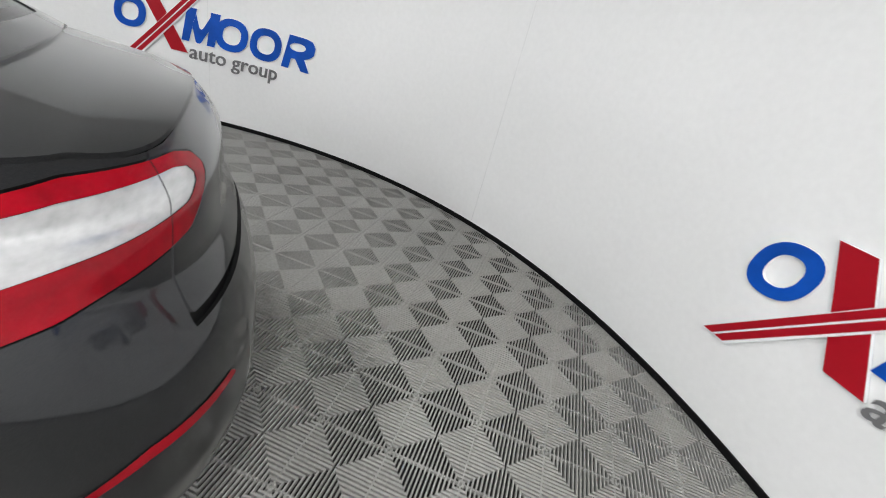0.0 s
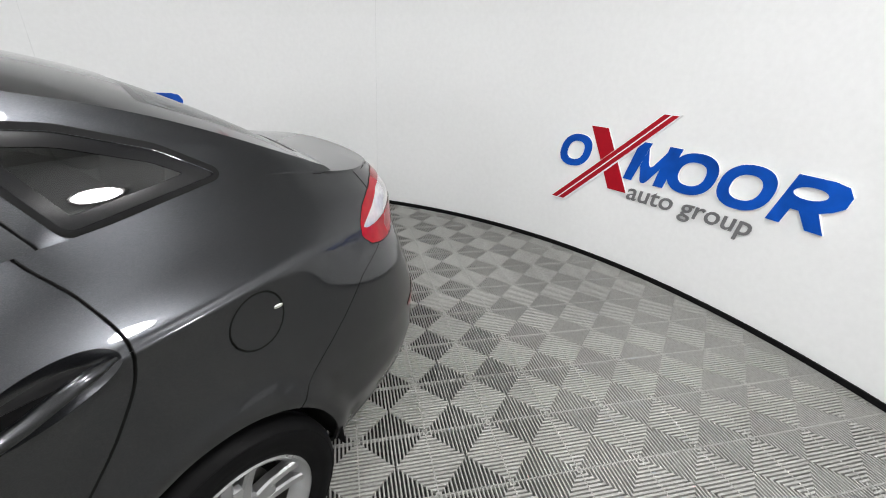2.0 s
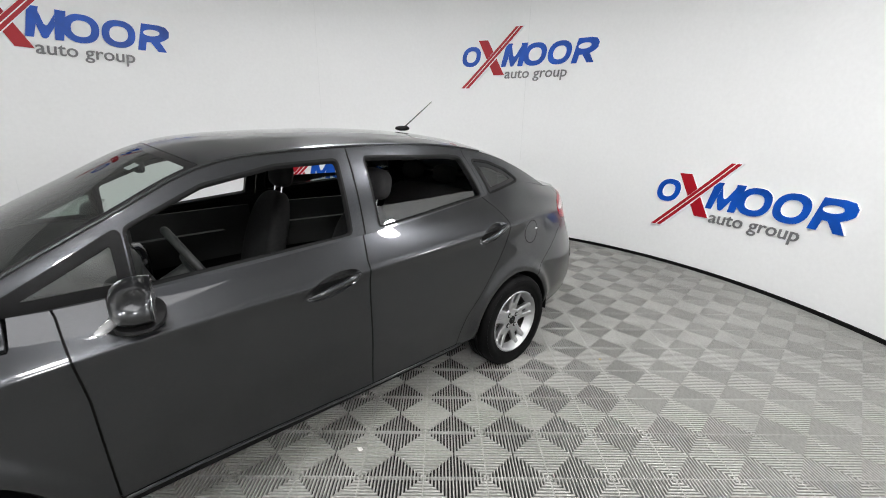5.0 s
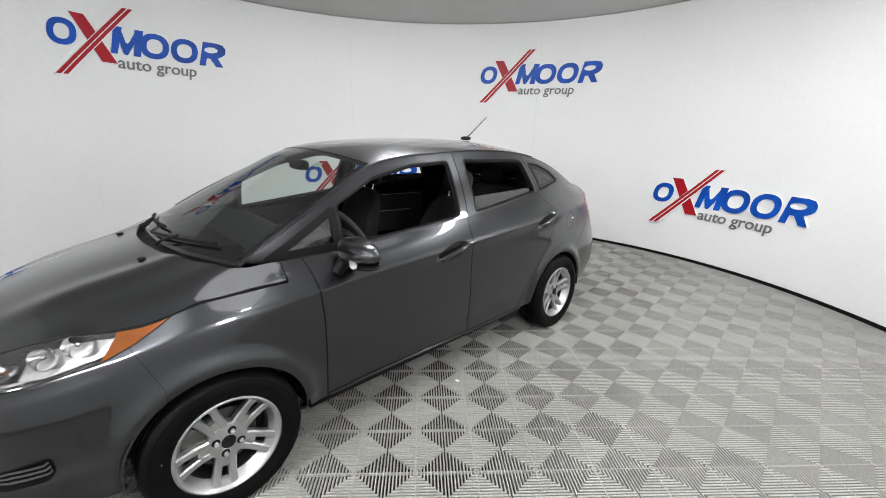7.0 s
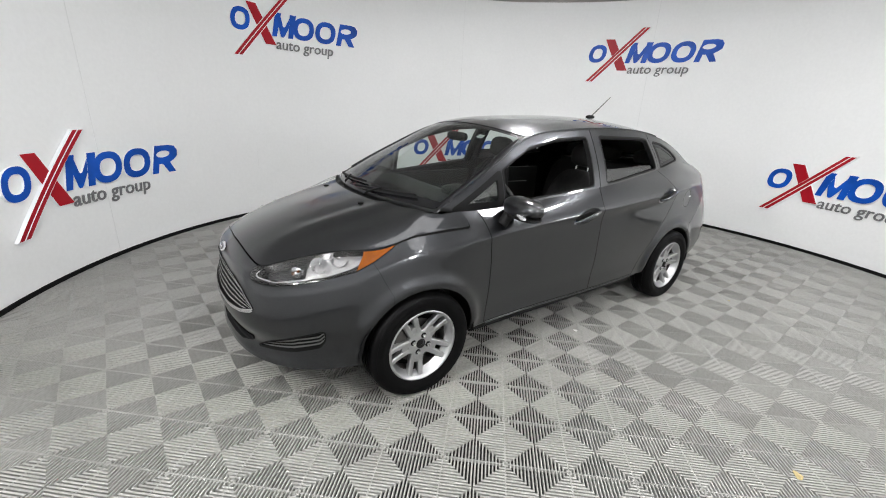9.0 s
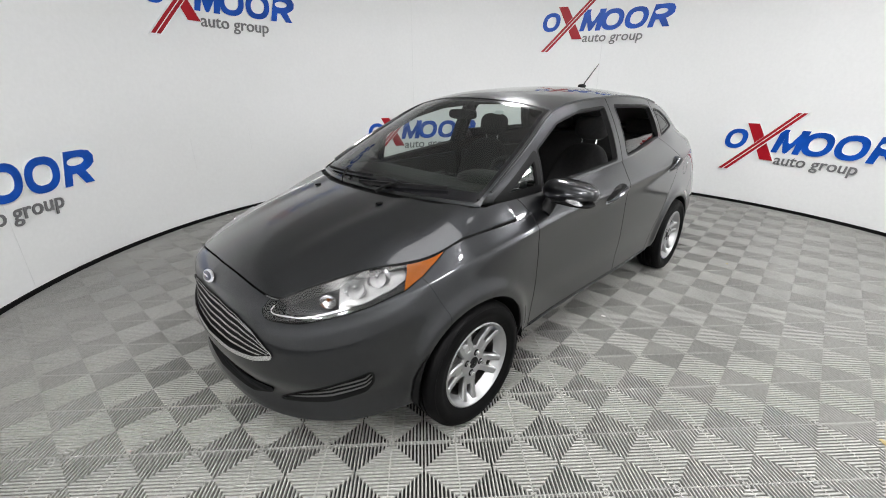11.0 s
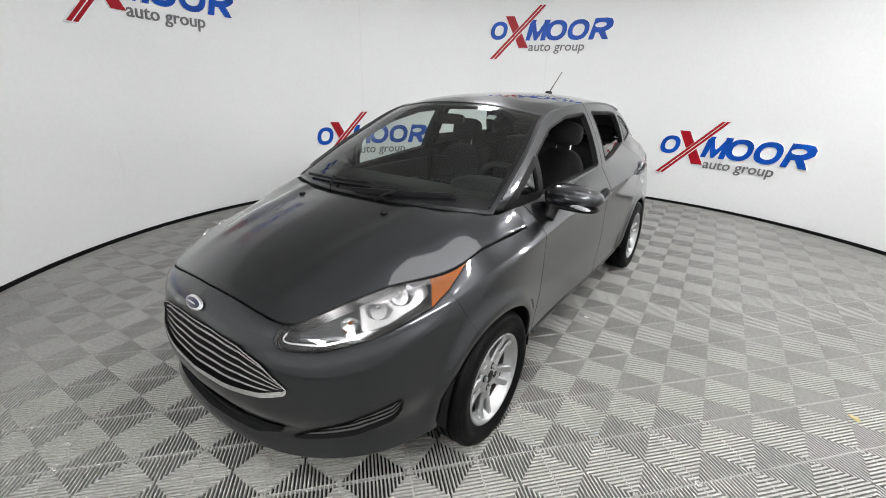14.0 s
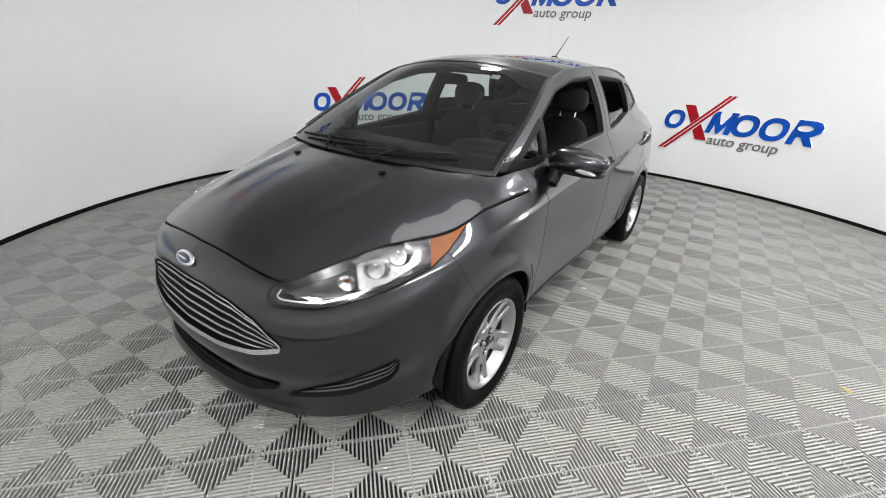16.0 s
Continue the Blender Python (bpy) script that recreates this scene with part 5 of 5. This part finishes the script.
# door cards inside
for pair, x0, x1 in ((front_doors, 1.10, 2.0), (rear_doors, .25, 1.0)):
    for sg, door in zip((1, -1), pair):
        pts = [(x, sg * (float(belt(x)[0][0]) - .055), .80) for x in np.linspace(x0, x1, 6)]
        part("door_card", strip_box(pts, .03, .33), M_DASH, door, "dark door lining")
        part("armrest", strip_box([(x, y - sg * .03, .80) for x, y, z in pts[1:5]], .07, .05), M_DASH, door, "dark armrest")
# mirror and sticker at the windscreen
p = top_point(1.72, 0)
o = part("rear_view_mirror", pillow(.02, .11, .030, 3.5), M_BLACK, windscreen, "black rear-view mirror")
o.location = p + Vector((-.10, 0, -.045))
p0, p1 = top_point(1.70, .60), top_point(1.735, .60)
bm = bmesh.new()
bm.faces.new([bm.verts.new(top_point(a, q) + Vector((-.004, 0, -.012))) for a, q in ((1.69, .52), (1.69, .60), (1.725, .60), (1.725, .52))])
part("sticker", bm, M_WHITE, windscreen, "small white sticker")

# a narrow roof moulding along each rail, and the notch of the fuel flap
for sg in (1, -1):
    pts = [(x, sg * (float(rail_y(-x)) + 0.002), float(rail_z(-x)) + 0.001) for x in np.linspace(2.26, 0.12, 50)]
    part("roof_moulding", rod(pts, 0.0065, 8), M_PAINT, roof, "narrow roof moulding")
p, n = flank_point(FUEL[0] + 0.058, FUEL[1] + 0.012)
o = part("notch", pillow(.012, .003, .006, 2.6), M_CHROME, left_quarter, "bright finger notch of the fuel flap")
o.matrix_basis = Matrix.Translation(p + n * 0.001)

# the sills' bright upper edge
for sg in (1, -1):
    pts = []
    for x in np.linspace(2.02, 0.46, 40):
        p, n = flank_point(sx(x), float(sill_z(x)) - 0.008)
        pts.append((p.x, sg * (p.y + 0.004), p.z))
    part("sill_edge", rod(pts, 0.0055, 8), M_PAINT, car, "narrow edge of the sill")

# ---- scraps on the floor ----
M_SCRAP = material("white paper", (0.75, 0.75, 0.73), 0.7)
M_STRAW = noisy(material("dry yellow leaf", (0.42, 0.34, 0.16), 0.8), 60, 0.2)


def scrap(name, x, y, size, mat, label, seed):
    """A small creased flake lying on the tiles."""
    rnd = random.Random(seed)
    bm = bmesh.new()
    ring = [bm.verts.new((size * rnd.uniform(0.5, 1) * math.cos(a), 0.6 * size * rnd.uniform(0.5, 1) * math.sin(a), rnd.uniform(0.0015, 0.004))) for a in np.linspace(0, 2 * math.pi, 9)[:-1]]
    top_v, low = bm.verts.new((0, 0, 0.006)), [bm.verts.new((v.co.x * 0.9, v.co.y * 0.9, 0.0)) for v in ring]
    for i in range(8):
        j = (i + 1) % 8
        bm.faces.new((top_v, ring[i], ring[j]))
        bm.faces.new((ring[i], low[i], low[j], ring[j]))
    bm.faces.new(list(reversed(low)))
    me = bpy.data.meshes.new(name)
    bm.to_mesh(me)
    bm.free()
    me.materials.append(mat)
    ob = tagged(new(name, me), label, "litter")
    ob.matrix_basis = pose(x, y, 0.0006, 0, 0, rnd.uniform(0, 360))


scrap("paper_scrap", 1.169, 0.82, 0.022, M_SCRAP, "small white paper scrap on the ribbed tiles", 3)
scrap("leaf", 1.335, 2.19, 0.035, M_STRAW, "crumpled dry yellow leaf on the ribbed tiles", 5)
scrap("leaf", -0.474, 1.185, 0.02, M_STRAW, "small dry yellow leaf bit on the ribbed tiles", 8)


# ---- floor tiles: ribs that run square round each corner of a tile ----
def tile_mesh():
    half, count, top, low, flare = TILE / 2 - 0.0006, 9, 0.0, -0.0135, 0.0012
    pitch = TILE / 2 / count
    v, f = [], []

    def prism(p, q, r, s):
        """A rib with the top corners p q r s (in order) and flared sides down to the slab."""
        n = len(v)
        foot = []
        for c, e in ((p, s), (q, r), (r, q), (s, p)):
            d = max(math.hypot(c[0] - e[0], c[1] - e[1]), 1e-6)
            foot.append((c[0] + (c[0] - e[0]) / d * flare, c[1] + (c[1] - e[1]) / d * flare))
        v.extend([(*c, top) for c in (p, q, r, s)] + [(*c, low) for c in foot])
        f.extend([(n, n + 1, n + 2, n + 3), (n, n + 4, n + 5, n + 1), (n + 2, n + 6, n + 7, n + 3)])

    for sx in (-1, 1):
        for sy in (-1, 1):
            for k in range(count):
                # ribs one way are wider: stands in for light on their sides
                for flip, w in ((False, 0.170), (True, 0.265)):
                    near, far = pitch * (k + 0.5 - w), pitch * (k + 0.5 + w)
                    pts = [(0.0, near), (near, near), (far, far), (0.0, far)] if flip else [(near, 0.0), (near, near), (far, far), (far, 0.0)]
                    pts = [(sx * (half - x), sy * (half - y)) for x, y in pts]
                    if (sx * sy > 0) == flip:
                        pts = [pts[i] for i in (1, 0, 3, 2)]
                    prism(*pts)
    e = 0.0022
    for sx, sy in ((1, 0), (-1, 0), (0, 1), (0, -1)):
        if sx:
            pts = [(sx * half, -half), (sx * half, half), (sx * (half - e), half), (sx * (half - e), -half)]
        else:
            pts = [(half, sy * half), (-half, sy * half), (-half, sy * (half - e)), (half, sy * (half - e))]
        if sx + sy < 0:
            pts = [pts[i] for i in (1, 0, 3, 2)]
        prism(*[(x, y) for x, y in pts])
    v = [(x, y, z - 0.0004 if abs(x) > half - 2 * e or abs(y) > half - 2 * e else z) for x, y, z in v]
    return v, f


def tile_places():
    c, s = math.cos(TILE_TURN), math.sin(TILE_TURN)
    for m in range(-30, 31):
        for n in range(-30, 31):
            x, y = TILE_X + TILE * ((m + 0.5) * c - (n + 0.5) * s), TILE_Y + TILE * ((m + 0.5) * s + (n + 0.5) * c)
            if math.hypot(x - CX, y - CY) < RADIUS + 0.09:
                yield x, y


tv, tf = tile_mesh()
shared = mesh_of("tile", tv, tf, M_TILE)
spots = sorted(tile_places(), key=lambda p: (p[0] - 1.9) ** 2 / 2.2 + (p[1] - 1.6) ** 2)
for x, y in spots[:300]:
    tile = new("tile", shared)
    tile.parent = floor
    tile.matrix_basis = pose(x, y, random.uniform(-0.0004, 0.0004), 0, 0, math.degrees(TILE_TURN) + random.choice((0, 180)))
rest_v, rest_f, base_v = [], [], np.array(tv)
for x, y in spots[300:]:
    n = len(rest_v)
    c, s = math.cos(TILE_TURN), math.sin(TILE_TURN)
    rest_v += [(x + p[0] * c - p[1] * s, y + p[0] * s + p[1] * c, p[2]) for p in base_v]
    rest_f += [tuple(i + n for i in face) for face in tf]
tagged(part("tile_field", mesh_of("tile_field", rest_v, rest_f, M_TILE), None, floor), kind="stuff")
